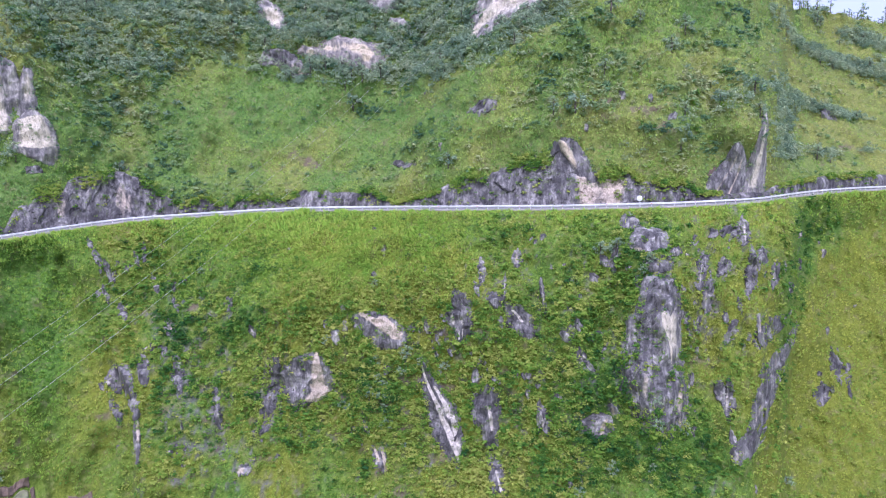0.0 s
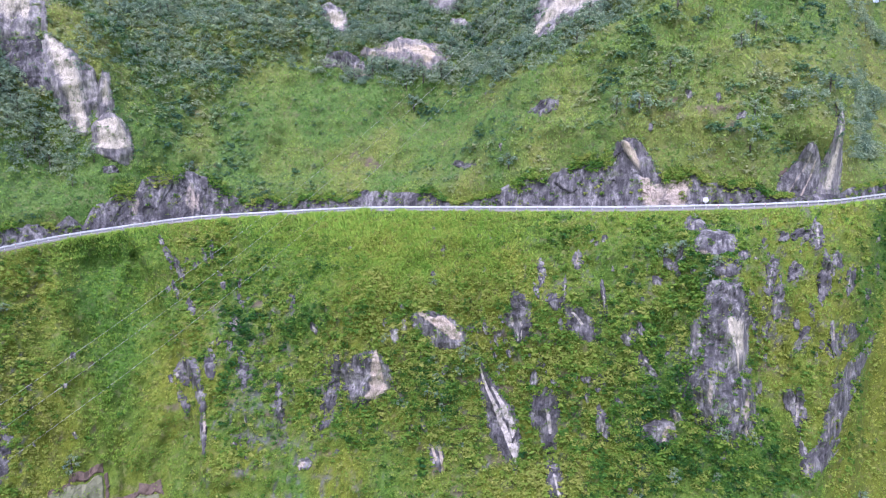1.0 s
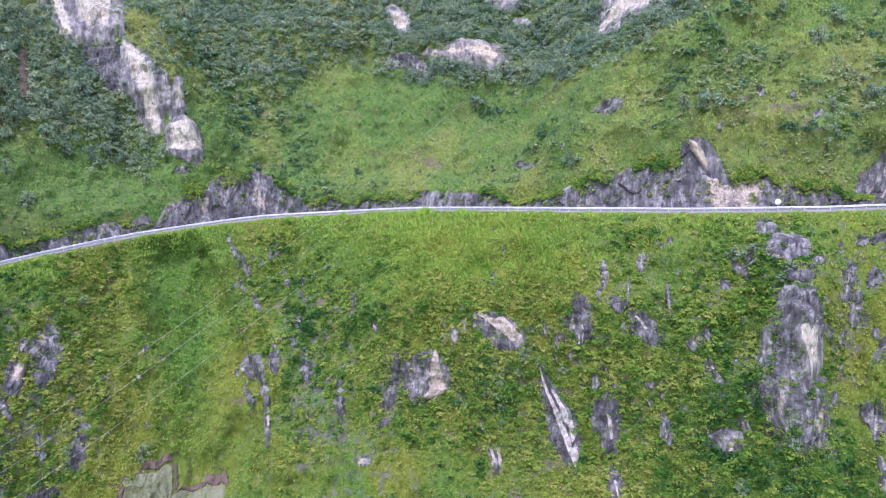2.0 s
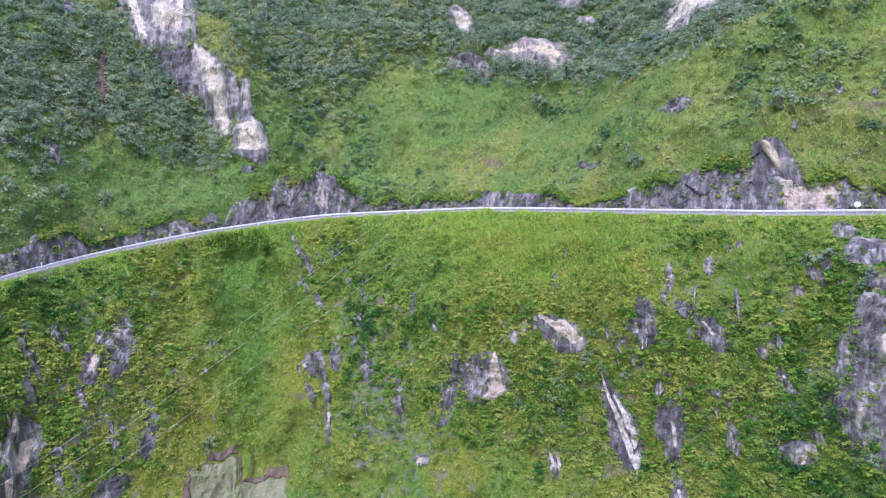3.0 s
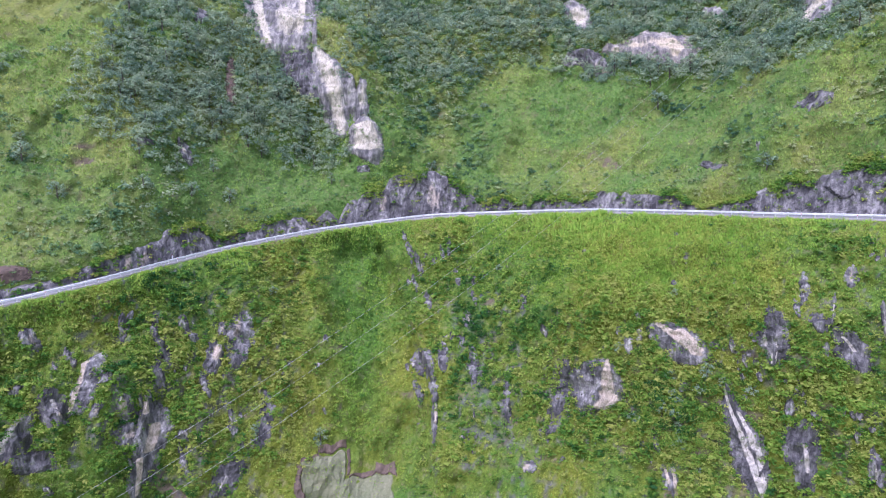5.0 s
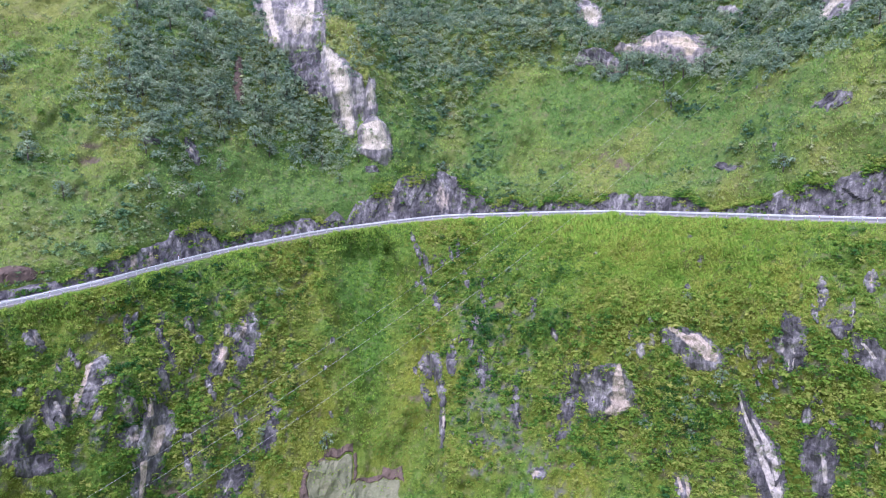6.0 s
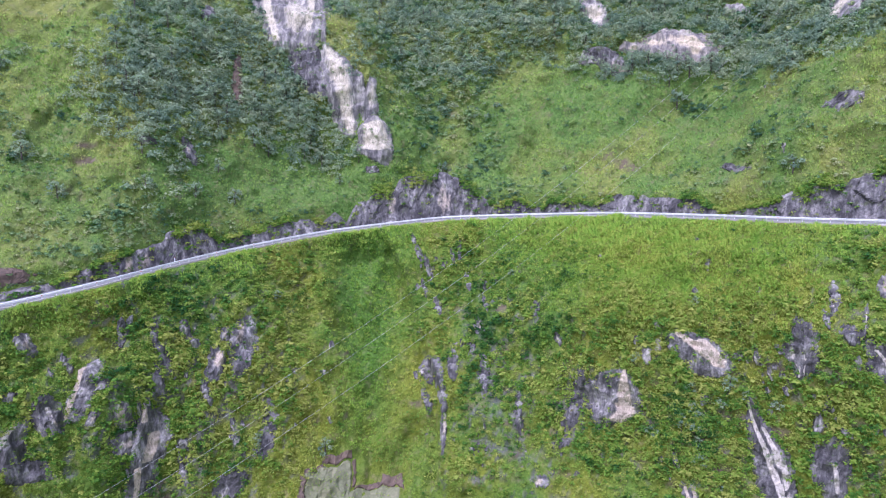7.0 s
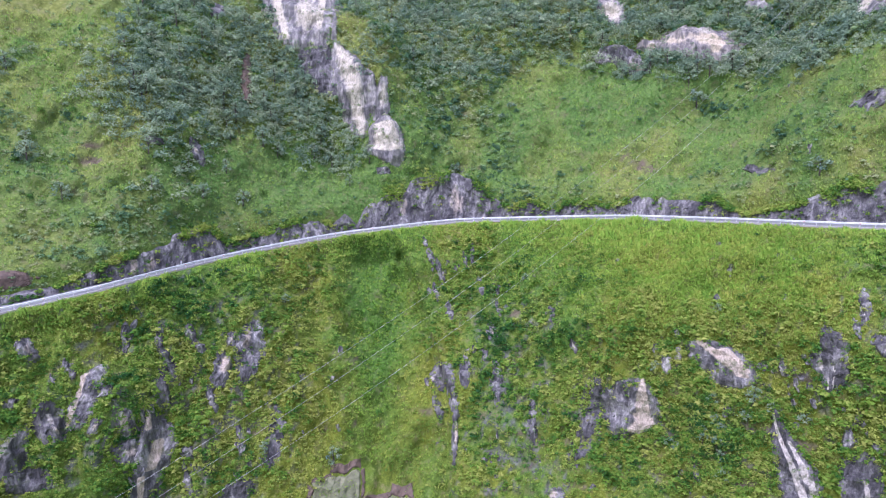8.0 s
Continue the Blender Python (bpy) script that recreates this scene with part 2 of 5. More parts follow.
TURF = turf_material()
ROCK = rock_material("limestone", (0.074, 0.070, 0.070), (0.162, 0.154, 0.150), (0.43, 0.405, 0.375), (0.60, 0.50, 0.385), 0.45)
ROCK_DARK = rock_material("weathered_limestone", (0.056, 0.053, 0.054), (0.124, 0.117, 0.117), (0.32, 0.30, 0.285), (0.62, 0.56, 0.48))
CLIFF = rock_material("pale_limestone", (0.130, 0.122, 0.120), (0.255, 0.238, 0.222), (0.54, 0.505, 0.435), (0.67, 0.60, 0.45), 0.16)
SCAR = rock_material("fresh_cream_limestone", (0.15, 0.14, 0.135), (0.31, 0.275, 0.245), (0.57, 0.52, 0.42), (0.66, 0.555, 0.385), 0.25)
SHRUB = leaf_material("shrub_leaf", [(0.0, (0.032, 0.105, 0.026)), (0.3, (0.098, 0.232, 0.032)), (0.62, (0.240, 0.372, 0.046)), (1.0, (0.405, 0.435, 0.095))])
# the next three leaf colours are lightened and blued for haze over the hill
HAZY_TREE = leaf_material("hazy_tree_leaf", [(0.0, (0.165, 0.255, 0.180)), (0.5, (0.290, 0.390, 0.240)), (1.0, (0.415, 0.480, 0.285))])
HAZY_SHRUB = leaf_material("hazy_shrub_leaf", [(0.0, (0.070, 0.150, 0.088)), (0.3, (0.142, 0.262, 0.120)), (0.65, (0.275, 0.385, 0.155)), (1.0, (0.425, 0.450, 0.215))])
HAZY_MEADOW = leaf_material("hazy_grass_blade", [(0.0, (0.155, 0.320, 0.070)), (0.5, (0.330, 0.480, 0.084)), (1.0, (0.510, 0.525, 0.150))])
GRASS = leaf_material("grass_blade", [(0.0, (0.115, 0.265, 0.044)), (0.5, (0.270, 0.415, 0.054)), (1.0, (0.460, 0.470, 0.085))])
LIME = leaf_material("young_grass_blade", [(0.0, (0.180, 0.370, 0.040)), (0.5, (0.305, 0.475, 0.055)), (1.0, (0.455, 0.520, 0.090))])
BARK = grainy("bark", (0.05, 0.04, 0.03), (0.13, 0.11, 0.085), 9)
ASPHALT = grainy("asphalt", (0.15, 0.15, 0.148), (0.25, 0.248, 0.24), 3)
CONCRETE = grainy("concrete", (0.30, 0.27, 0.25), (0.46, 0.42, 0.40), 4)
STEEL = grainy("galvanised_rail", (0.60, 0.60, 0.59), (0.78, 0.78, 0.76), 2, 0.45, 0.0, 0.0)
WHITE = grainy("white_paint", (0.70, 0.70, 0.69), (0.82, 0.82, 0.81), 5, 0.5, 0.0, 0.0)
RED = grainy("red_reflector", (0.45, 0.05, 0.04), (0.6, 0.07, 0.05), 5, 0.4, 0.0, 0.0)
WIRE = grainy("bare_aluminium_wire", (0.45, 0.45, 0.43), (0.6, 0.6, 0.58), 5, 0.5, 0.0, 0.0)
EARTH = grainy("dug_earth", (0.075, 0.052, 0.040), (0.175, 0.125, 0.090), 1.6, 0.9, 0.0, 0.8)
FIELD = grainy("field_soil", (0.130, 0.150, 0.065), (0.250, 0.240, 0.140), 2.2, 0.9, 0.0, 0.8)


# ------------------------------------------------------------------ mesh helpers
def mesh_from(name, verts, faces, material=None, smooth=False, attrs=()):
    """A mesh of faces that all have the same number of corners; attrs: (name, value a point)."""
    me = bpy.data.meshes.new(name)
    verts, faces = np.asarray(verts, float), np.asarray(faces, int)
    k = faces.shape[1]
    me.vertices.add(len(verts))
    me.vertices.foreach_set("co", verts.ravel())
    me.loops.add(faces.size)
    me.loops.foreach_set("vertex_index", faces.ravel())
    me.polygons.add(len(faces))
    me.polygons.foreach_set("loop_start", np.arange(0, faces.size, k))
    me.polygons.foreach_set("loop_total", np.full(len(faces), k))
    me.polygons.foreach_set("use_smooth", np.full(len(faces), smooth))
    me.update(calc_edges=True)
    for key, values in attrs:
        me.attributes.new(key, "FLOAT", "POINT").data.foreach_set("value", np.asarray(values, float))
    if material:
        me.materials.append(material)
    return me


def part(name, me, parent, label=""):
    ob = new(name, me)
    ob.parent = parent
    return tagged(ob, label)


def grid_faces(r, c):
    i = np.arange(r * c).reshape(r, c)
    return np.stack([i[:-1, :-1], i[:-1, 1:], i[1:, 1:], i[1:, :-1]], -1).reshape(-1, 4)


def bm_mesh(name, bm, material, smooth=False):
    me = bpy.data.meshes.new(name)
    bm.to_mesh(me)
    bm.free()
    me.materials.append(material)
    me.polygons.foreach_set("use_smooth", np.full(len(me.polygons), smooth))
    return me


def spots(az, z, table):
    return sum(w * bump(az, z, a0, z0, ra, rz, lean) for a0, z0, ra, rz, lean, w in table)


# where shrubs thicken (+) and open grass lies (-): azimuth, height, half widths, lean, weight
THICKETS = [
    (7, -38, 10, 13, 0, 0.50), (-3, -44, 5, 9, 0, 0.35), (-46, -37, 7, 11, 0, 0.45), (-24, -27, 2.5, 11, 0, 0.35), (-19, -32, 3.0, 10, 0, 0.5), (27.4, -28, 0.8, 13, 0.02, 1.1), (28.8, -14, 1.6, 5, 0, 0.9),
    (-31.5, -42, 2.8, 26, 0.08, -0.95), (-9, -18, 7, 4.5, 0, -0.5), (-37, -34, 3, 12, 0.05, 0.3), (-24, -36, 3, 14, 0, 0.3), (-40, -22, 3, 4, 0, 0.3), (31, -38, 4.5, 18, 0, -1.1), (23, -20, 2.5, 9, 0, -0.3),
    (-14, 9, 11, 11, 0, -0.85), (-37, -5, 5, 5, 0, -0.5), (-53.5, 26, 4.5, 13, -0.12, -0.9), (13, 16, 7, 11, 0, 0.12), (4, 4, 4, 6, 0, -0.3), (30, 14, 4, 16, 0, -0.35), (21, 13, 3, 9, 0, 0.4), (16, 29, 5, 6, 0, -0.4),
    (-27, 20, 3.5, 13, -0.1, 0.75), (-22.5, 11, 3.5, 9, 0, 0.5), (-26, 2, 2.5, 6, 0, 0.5), (-5, 4, 4, 6, 0, 0.35), (10, 9, 5, 5, 0, 0.35), (-20, 30, 5, 8, 0, 0.5), (-5, 33, 10, 8, 0, 0.9), (1.5, 24, 2.5, 6, 0.5, 0.9), (-16, 37, 8, 7, 0, 0.6), (-43, 20, 6, 15, 0, 0.6), (30, 16, 3, 5, 0, 0.4),
]
# where trees stand close
WOODS = [
    # the thin wood at 26.0 is added for the shade behind the hill's edge
    (-5, 34, 9, 7, 0, 1.2), (0, 22, 3.0, 4.5, 0.5, 1.2), (5, 31, 2.5, 5, 0.6, 1.0), (-6, 20, 6, 2.2, 0, 0.9), (-17, 40, 8, 6, 0, 0.9), (-43.5, 24, 4.0, 13, 0.05, 1.0), (-38, 9, 3.0, 7, 0, 0.8), (-34.8, 3, 2.0, 6, -0.2, 1.0), (-23, 21, 3, 3, 0, 0.6), (-47, 8, 3, 7, 0, 0.45), (-27, 22, 3, 10, -0.1, 0.4), (-39, 20, 2, 8, 0, 0.5), (29, 26, 0.9, 4.5, -0.6, 1.6), (28, 10.5, 1.0, 1.6, -1.0, 1.5), (26.0, 5, 0.5, 6, -0.05, 1.0), (29, -2, 2.5, 1.6, 0, 0.9), (31.5, 33, 0.8, 3, -0.5, 1.0), (-27, 32, 3, 8, 0, 0.5),
    (-5.5, -43, 3.5, 5.5, 0, 1.0), (14, -46, 5, 6, 0, 0.5), (23.6, 13, 2, 5, 0, 0.4), (-10, 24, 4, 4, 0, 0.5),
]
# where the turf is deep green (+) or yellow (-)
LUSH = [
    # the strip at 27.5 is deep green for shrubs and for the rib's shade
    (31, -38, 3.6, 18, 0, -1.3), (-14, 9, 9, 9, 0, 0.5), (-9, -18, 7, 5, 0, 0.05), (-31, -42, 2.4, 24, 0.08, 0.45), (-31, -28, 3, 10, 0.08, 0.5), (-40, -3, 8, 8, 0, 0.4), (14, -40, 5, 12, 0, 0.45), (-5, -36, 9, 12, 0, -0.75), (-37, -42, 3, 14, 0.05, -0.4), (-25, -40, 2.5, 16, 0.05, -0.4), (29.5, -17, 2, 6, 0, 0.8), (-20, -30, 3, 10, 0, 0.5), (27.5, -28, 0.9, 13, 0.02, 0.9),
    (22, -22, 3, 9, 0, -0.5), (-36, -6, 6, 5, 0, 0.5), (-53.5, 24, 4, 14, -0.1, -0.2), (12, 16, 9, 13, 0, 0.15), (30, 22, 4, 18, 0, -0.5), (-43, -40, 6, 14, 0, -0.35),
]
# bare earth: azimuth, height, half widths, lean, weight
BARE = [
    (-12.0, -1.0, 0.9, 1.1, -0.5, 0.75), (-10.9, -3.2, 0.9, 1.0, -0.4, 0.7), (-16.9, 9.5, 0.7, 1.6, 0, 0.9), (13.5, 9.0, 3.0, 3.0, -0.2, 0.62), (18, 5, 1.6, 1.4, 0, 0.6), (29.5, 1, 1.6, 0.8, 0, 0.8), (-51, -1, 0.8, 2.5, 0, 0.8),
    (-46, -60, 3, 4, 0, 0.7), (-3, -42, 8, 9, 0, 0.5), (-20, -48, 6, 8, 0, 0.35), (-40, -46, 6, 8, 0, 0.35), (-37.0, -8.5, 1.2, 1.0, 0, 0.4),
]


def fields(p, az, z):
    shrub = np.where(z < at_az(az, 1), 0.46, 0.34) + 0.95 * fbm(p / np.array([9, 9, 18]) + 40, 3) + 0.35 * fbm(p / 3.5 + 11, 2) + np.where(z < at_az(az, 1), 0.0, 0.75) * fbm(p / np.array([8, 8, 2.4]) + 19, 3) + spots(az, z, THICKETS)
    lush = 0.5 + 1.0 * fbm(p / np.array([9, 9, 26]) + 70, 4) + spots(az, z, LUSH)
    earth = spots(az, z, BARE) + 1.5 * fbm(p / np.array([3.5, 3.5, 1.4]) + 90, 4) - 0.72
    stone = 1.4 * fbm(p * np.array([1, 1, 0.55]) / 2.6 + 120, 4, True) - 0.98 + 0.35 * spots(az, z, [(6, -34, 14, 12, 0, 0.7), (-48, -40, 6, 12, 0, 1), (-31, -42, 4, 26, 0.08, -1.5), (-11, -20, 9, 6, 0, -1.2), (-21, -40, 5, 15, 0, 0.85), (-39, -44, 3, 14, 0, 0.7), (31.5, -36, 3.6, 20, 0, -1.6), (-14, 10, 12, 12, 0, -1.2), (23, -22, 3, 9, 0, 0.4)])
    return np.clip(shrub, 0, 1), np.clip(lush, 0, 1), np.clip(earth * 2.5, 0, 1), np.clip(stone * 3.0, 0, 1) * np.where(z > at_az(az, 1), 0.25, 0.7)


# ------------------------------------------------------------------ hillside, ground, road
AZ = np.concatenate([np.arange(-130, -80, 5.0), np.arange(-80, -61, 1.0), np.arange(-61, 36, 0.19), np.arange(36, 60, 1.0), np.arange(60, 111, 5.0)])
LOW = -np.concatenate([np.arange(0.001, 58, 0.45), np.arange(58, 101, 3.0)])[::-1]
UP = np.concatenate([np.arange(0.001, 64, 0.45), np.arange(64, 125, 4.0)])
DZ = np.concatenate([LOW, UP])
CREST = crest(AZ)
rows = []
for d in DZ:
    p = land(AZ, np.full(len(AZ), d))
    over = np.clip(d - CREST, 0, None)
    p[:, 2] -= 0.93 * over
    rows.append(p)
for back, z in ((90, 60), (260, -40), (420, -106)):                  # the far side of the mountain
    p = rows[len(DZ) - 1].copy()
    r = 1 + back / np.hypot(p[:, 0], p[:, 1])
    p[:, 0] *= r
    p[:, 1] *= r
    p[:, 2] = np.minimum(p[:, 2], z)
    rows.append(p)
PTS = np.concatenate(rows)
flat = np.repeat(np.concatenate([np.abs(DZ), np.zeros(len(rows) - len(DZ))]), len(AZ))
PTS += rng.normal(0, 0.09, PTS.shape) * np.clip(flat - 1.0, 0, 1)[:, None]      # tussocks
ends = np.tile(np.interp(AZ, [-130, -75, 50, 110], [0, 1, 1, 0]), len(rows))
PTS[:, 2] = -106 + (PTS[:, 2] + 106) * ends
pa = np.degrees(np.arctan2(PTS[:, 0], PTS[:, 1]))
s_, l_, e_, r_ = fields(PTS, pa, PTS[:, 2])
# the last attribute fades the painted haze in over the first metres above the road
hill = tagged(new("hillside", mesh_from("hillside", PTS, grid_faces(len(rows), len(AZ)), TURF, True, (("lush", l_), ("earth", e_), ("stone", r_), ("hazy_meadow", np.clip((PTS[:, 2] - at_az(pa, 1)) / 6, 0, 1))))), "steep green grassy limestone mountainside above and below the road", "hillside", kind="structure")
g = np.array([-3000, -900, -300, -100, 0, 100, 300, 900, 3000.0])
gx, gy = np.meshgrid(g, g)
gp = np.stack([gx, gy, np.full_like(gx, -105.0)], -1).reshape(-1, 3)
z9 = np.zeros(len(gp))
tagged(new("ground", mesh_from("ground", gp, grid_faces(9, 9), TURF, False, (("lush", z9 + 0.5), ("earth", z9), ("stone", z9), ("hazy_meadow", z9)))), "green valley floor far below the road", "ground", kind="structure")


def along(az, out, up):
    """Places beside the road: out metres behind its valley edge, up metres over it."""
    a, r = np.radians(az), at_az(az, 0) + out
    return np.stack([np.sin(a) * r, np.cos(a) * r, at_az(az, 1) + up], -1)


def strip(name, az, section, material, smooth=False):
    """A section (out, up) swept along the road."""
    v = np.stack([along(az, o, u) for o, u in section]).reshape(-1, 3)
    return mesh_from(name, v, grid_faces(len(section), len(az)), material, smooth)


RA = np.arange(-80, 60.01, 0.3)
tagged(new("road", strip("road", RA, [(0.05, 0.0), (0.05, 0.12), (3.2, 0.16), (ROAD_W + 0.2, 0.12), (ROAD_W + 0.2, -0.2)], ASPHALT)), "worn grey asphalt mountain road cut into the slope", "road", kind="structure")
tagged(new("kerb", strip("kerb", RA, [(-0.25, -0.5), (-0.25, 0.18), (-0.2, 0.22), (0.0, 0.22), (0.045, 0.18), (0.045, 0.05)], CONCRETE)), "grey concrete edge beam along the road", "kerb", kind="structure")


# ------------------------------------------------------------------ guardrail
def arc_az(start, stop, step):
    """Azimuths at even steps of road length."""
    p = along(TAB_AZ, 0, 0)
    s = np.concatenate([[0], np.cumsum(np.linalg.norm(np.diff(p, axis=0), axis=1))])
    a, b = np.interp([start, stop], TAB_AZ, s)
    return np.interp(np.arange(a, b, step), s, TAB_AZ)


def post_mesh():
    bm = bmesh.new()
    bmesh.ops.create_cone(bm, cap_ends=True, segments=10, radius1=0.055, radius2=0.055, depth=1.0, matrix=Matrix.Translation((0, 0, 0.3)))
    bmesh.ops.create_cone(bm, cap_ends=True, segments=10, radius1=0.075, radius2=0.03, depth=0.05, matrix=Matrix.Translation((0, 0, 0.82)))
    return bm_mesh("rail_post", bm, STEEL, True)


def reflector_mesh():
    bm = bmesh.new()
    bmesh.ops.create_cube(bm, size=1, matrix=Matrix.Diagonal((0.1, 0.03, 0.18, 1)))
    return bm_mesh("reflector", bm, RED)


POST, REFLECTOR = post_mesh(), reflector_mesh()
W_BEAM = [(-0.02, 0.44), (-0.10, 0.50), (-0.10, 0.55), (-0.02, 0.60), (-0.10, 0.66), (-0.10, 0.71), (-0.02, 0.78), (0.0, 0.78), (-0.07, 0.70), (-0.07, 0.67), (0.01, 0.60), (-0.07, 0.54), (-0.07, 0.51), (0.0, 0.44)]
POSTS = arc_az(-62, 36, 2.0)
for k in range(0, len(POSTS) - 1, 16):
    sec = POSTS[k:k + 17]
    rail = tagged(new("guardrail"), "white galvanised steel guardrail on round posts at the road edge", "guardrail", "guardrail sections")
    rail.location = along(sec[:1], 0, 0)[0]
    m = strip("rail_beam", np.interp(np.arange(0, len(sec) - 0.99, 0.25), np.arange(len(sec)), sec), [(o - 0.0, u + 0.14) for o, u in W_BEAM], STEEL, False)
    b = part("rail_beam", m, rail)
    b.matrix_parent_inverse = Matrix.Translation(-rail.location)
    for i, a in enumerate(sec[:-1]):
        p = part("post", POST, rail)
        p.location = Vector(along(np.array([a]), 0.05, 0.14)[0]) - rail.location
        if i % 4 == 1:
            q = part("reflector", REFLECTOR, rail, "small red reflector plate")
            q.location = Vector(along(np.array([a]), -0.13, 0.74)[0]) - rail.location
            q.rotation_euler = (0, 0, -radians(a))


# ------------------------------------------------------------------ rock
def cells(p, size, seed=0):
    """A blocky noise: one value, -1 to 1, for each of many irregular cells."""
    q = p / size + seed * 7.7
    i = np.floor(q).astype(int)
    best, val = np.full(len(p), 9.0), np.zeros(len(p))
    for dx in (-1, 0, 1):
        for dy in (-1, 0, 1):
            for dz in (-1, 0, 1):
                c = i + (dx, dy, dz)
                w = c % 64
                j = np.stack([LATTICE[w[:, 0], w[:, 1], w[:, 2]], LATTICE[w[:, 1], w[:, 2], w[:, 0]], LATTICE[w[:, 2], w[:, 0], w[:, 1]]], 1)
                d = ((c + j - q) ** 2).sum(1)
                near = d < best
                best = np.where(near, d, best)
                val = np.where(near, LATTICE[(w[:, 0] + 9) % 64, (w[:, 1] + 5) % 64, w[:, 2]], val)
    return val * 2 - 1


def crag(p, seed):
    """Roughness of broken limestone in metres: upright slabs, blocks and chips."""
    tall = np.array([1, 1, 0.4])
    lean = p + 0.5 * fbm(p / 4 + seed, 2)[:, None]
    return 0.42 * cells(lean * tall, 2.4, seed) + 0.24 * cells(lean * np.array([1, 1, 0.45]), 1.0, seed + 3) + 0.45 * fbm(lean * tall / 3 + seed, 4, True) - 0.1


def marked(uu, vv, pale):
    """Where fresh pale stone shows: soft spots (across, up, half widths, weight) and strokes (from, to, half width, weight)."""
    light = np.zeros(len(uu))
    for m in pale:
        if len(m) == 5:
            cu, cv, ru, rv, w = m
            light += min(w, 0.85) * np.exp(-0.5 * (((uu - cu) / ru) ** 2 + ((vv - cv) / rv) ** 2))
        else:
            u0, v0, u1, v1, half, w = m
            t = np.clip((vv - v0) / (v1 - v0), 0, 1)
            ends = np.clip(1.15 - np.abs((vv - v0) / (v1 - v0) - 0.5) * 2, 0, 0.15) / 0.15
            light += min(w, 1.25) * ends * np.exp(-0.5 * ((uu - u0 - (u1 - u0) * t) / half) ** 2)
    return np.clip(light, 0, 1)


def slab(label, az0, z0, hh, spine, thick=1.0, stone=None, pale=(), seed=1, name="rock_outcrop", group="limestone faces", wob=0.3, rough=0.5, grown=1.0):
    """A bare face of rock that stands out of the slope. spine: (height from -1 to 1, metres across, half width in metres), foot to top;
    grown: how far in from its edge plants leave it bare."""
    spine = np.array(spine)
    hw = spine[:, 2].max()
    step = 0.27 if hw * hh < 30 else 0.33
    u = np.linspace(-1.35, 1.35, max(8, int(2.7 * hw / step)))
    v = np.linspace(-1.25, 1.25, max(8, int(2.5 * hh / step)))
    uu, vv = (x.ravel() for x in np.meshgrid(u, v))
    p0 = land(np.array([az0]), np.array([z0 - at_az(np.array([az0]), 1)[0]]))[0]
    rho = np.hypot(p0[0], p0[1])
    across, half = np.interp(vv, spine[:, 0], spine[:, 1]), np.interp(vv, spine[:, 0], spine[:, 2])
    az = az0 + np.degrees((across + uu * half) / rho)
    z = z0 + vv * hh
    dz = z - at_az(az, 1)
    dz = np.where(np.abs(dz) < 0.05, -0.05, dz)
    p = land(az, dz)
    r = (np.abs(uu) ** 2.6 + np.abs(vv) ** 5) ** (1 / 2.6)
    tall = np.array([1, 1, 0.5])
    m = max(0.8, min(hw, hh))
    r = r + wob * (1.1 * fbm(p * tall / (0.9 * m) + 5 * seed, 3) + 0.5 * cells(p * tall, 0.5 * m, seed) + 0.2 * fbm(p / 0.9 + seed, 2))
    body = np.clip((1.05 - r) * 1.9, -1, 1)
    h = np.where(body > 0, 0.55 * thick * (0.15 + 0.6 * np.abs(body) ** 0.6) * (0.8 + 0.45 * vv) + rough * crag(p, seed) * np.clip(body * 2, 0, 1), body * 1.2)
    a = np.radians(az)
    q = p.copy()
    q[:, 0] -= np.sin(a) * h
    q[:, 1] -= np.cos(a) * h
    q[:, 2] += 0.15 * h
    f = grid_faces(len(v), len(u))
    f = f[(body[f] > -0.9).any(1)]
    keep = np.unique(f)
    back = np.zeros(len(uu), int)
    back[keep] = np.arange(len(keep))
    patch = fbm(p / np.array([1.9, 1.9, 2.6]) + 3 * seed, 2)
    grow = np.where(body < 0.22, np.where(z > at_az(az, 1), 0.16, 0.22) * (body > -0.6), np.where(z > at_az(az, 1), 0.15, 0.27) * np.clip((patch - (0.26 if grown == 1 else 0.10)) * 5, 0, 1))
    some = rng.random(len(uu)) < grow
    CREEPERS.append((az[some], q[some]))
    o = Vector(p0)
    me = mesh_from(name, q[keep] - np.array(o), back[f], stone or ROCK, stone in (CLIFF, SCAR), (("pale", marked(uu, vv, pale)[keep]),))
    ob = tagged(new(name, me), label, "rock outcrop" if name != "earth_slip" else "earth slip", group)
    ob.location = o
    FACES.append((az0, z0, hh, spine, rho, grown))
    return ob


def rock_face(label, az0, z0, hw, hh, lean, thick=1.0, stone=None, pale=(), seed=1, name="rock_outcrop", group="limestone faces", wob=0.55, rough=0.6):
    """A plain rounded face, hw and hh metres to each side."""
    spine = [(v, lean * v * hh, hw * (1 - abs(v) ** 2.2 * 0.7)) for v in (-1, -0.6, 0, 0.6, 1)]
    return slab(label, az0, z0, hh, spine, thick, stone, pale, seed, name, group, wob, rough)


FACES, CREEPERS = [], []
# the rock pillar under the road: its body, crown of blocks and slabs
slab("tall overgrown limestone pillar standing under the road", 17.4, -31.5, 11.7, ((-1.00, 3.3, 2.1), (-0.80, 1.4, 3.9), (-0.45, 0.7, 4.5), (-0.06, -0.0, 4.5), (0.37, 0.2, 4.2), (0.73, 0.4, 2.7), (1.00, 0.7, 1.8)), 2.4, ROCK, ((0.5, 0.3, 0.3, 0.4, 0.3),), 7, wob=0.3, grown=0.55)
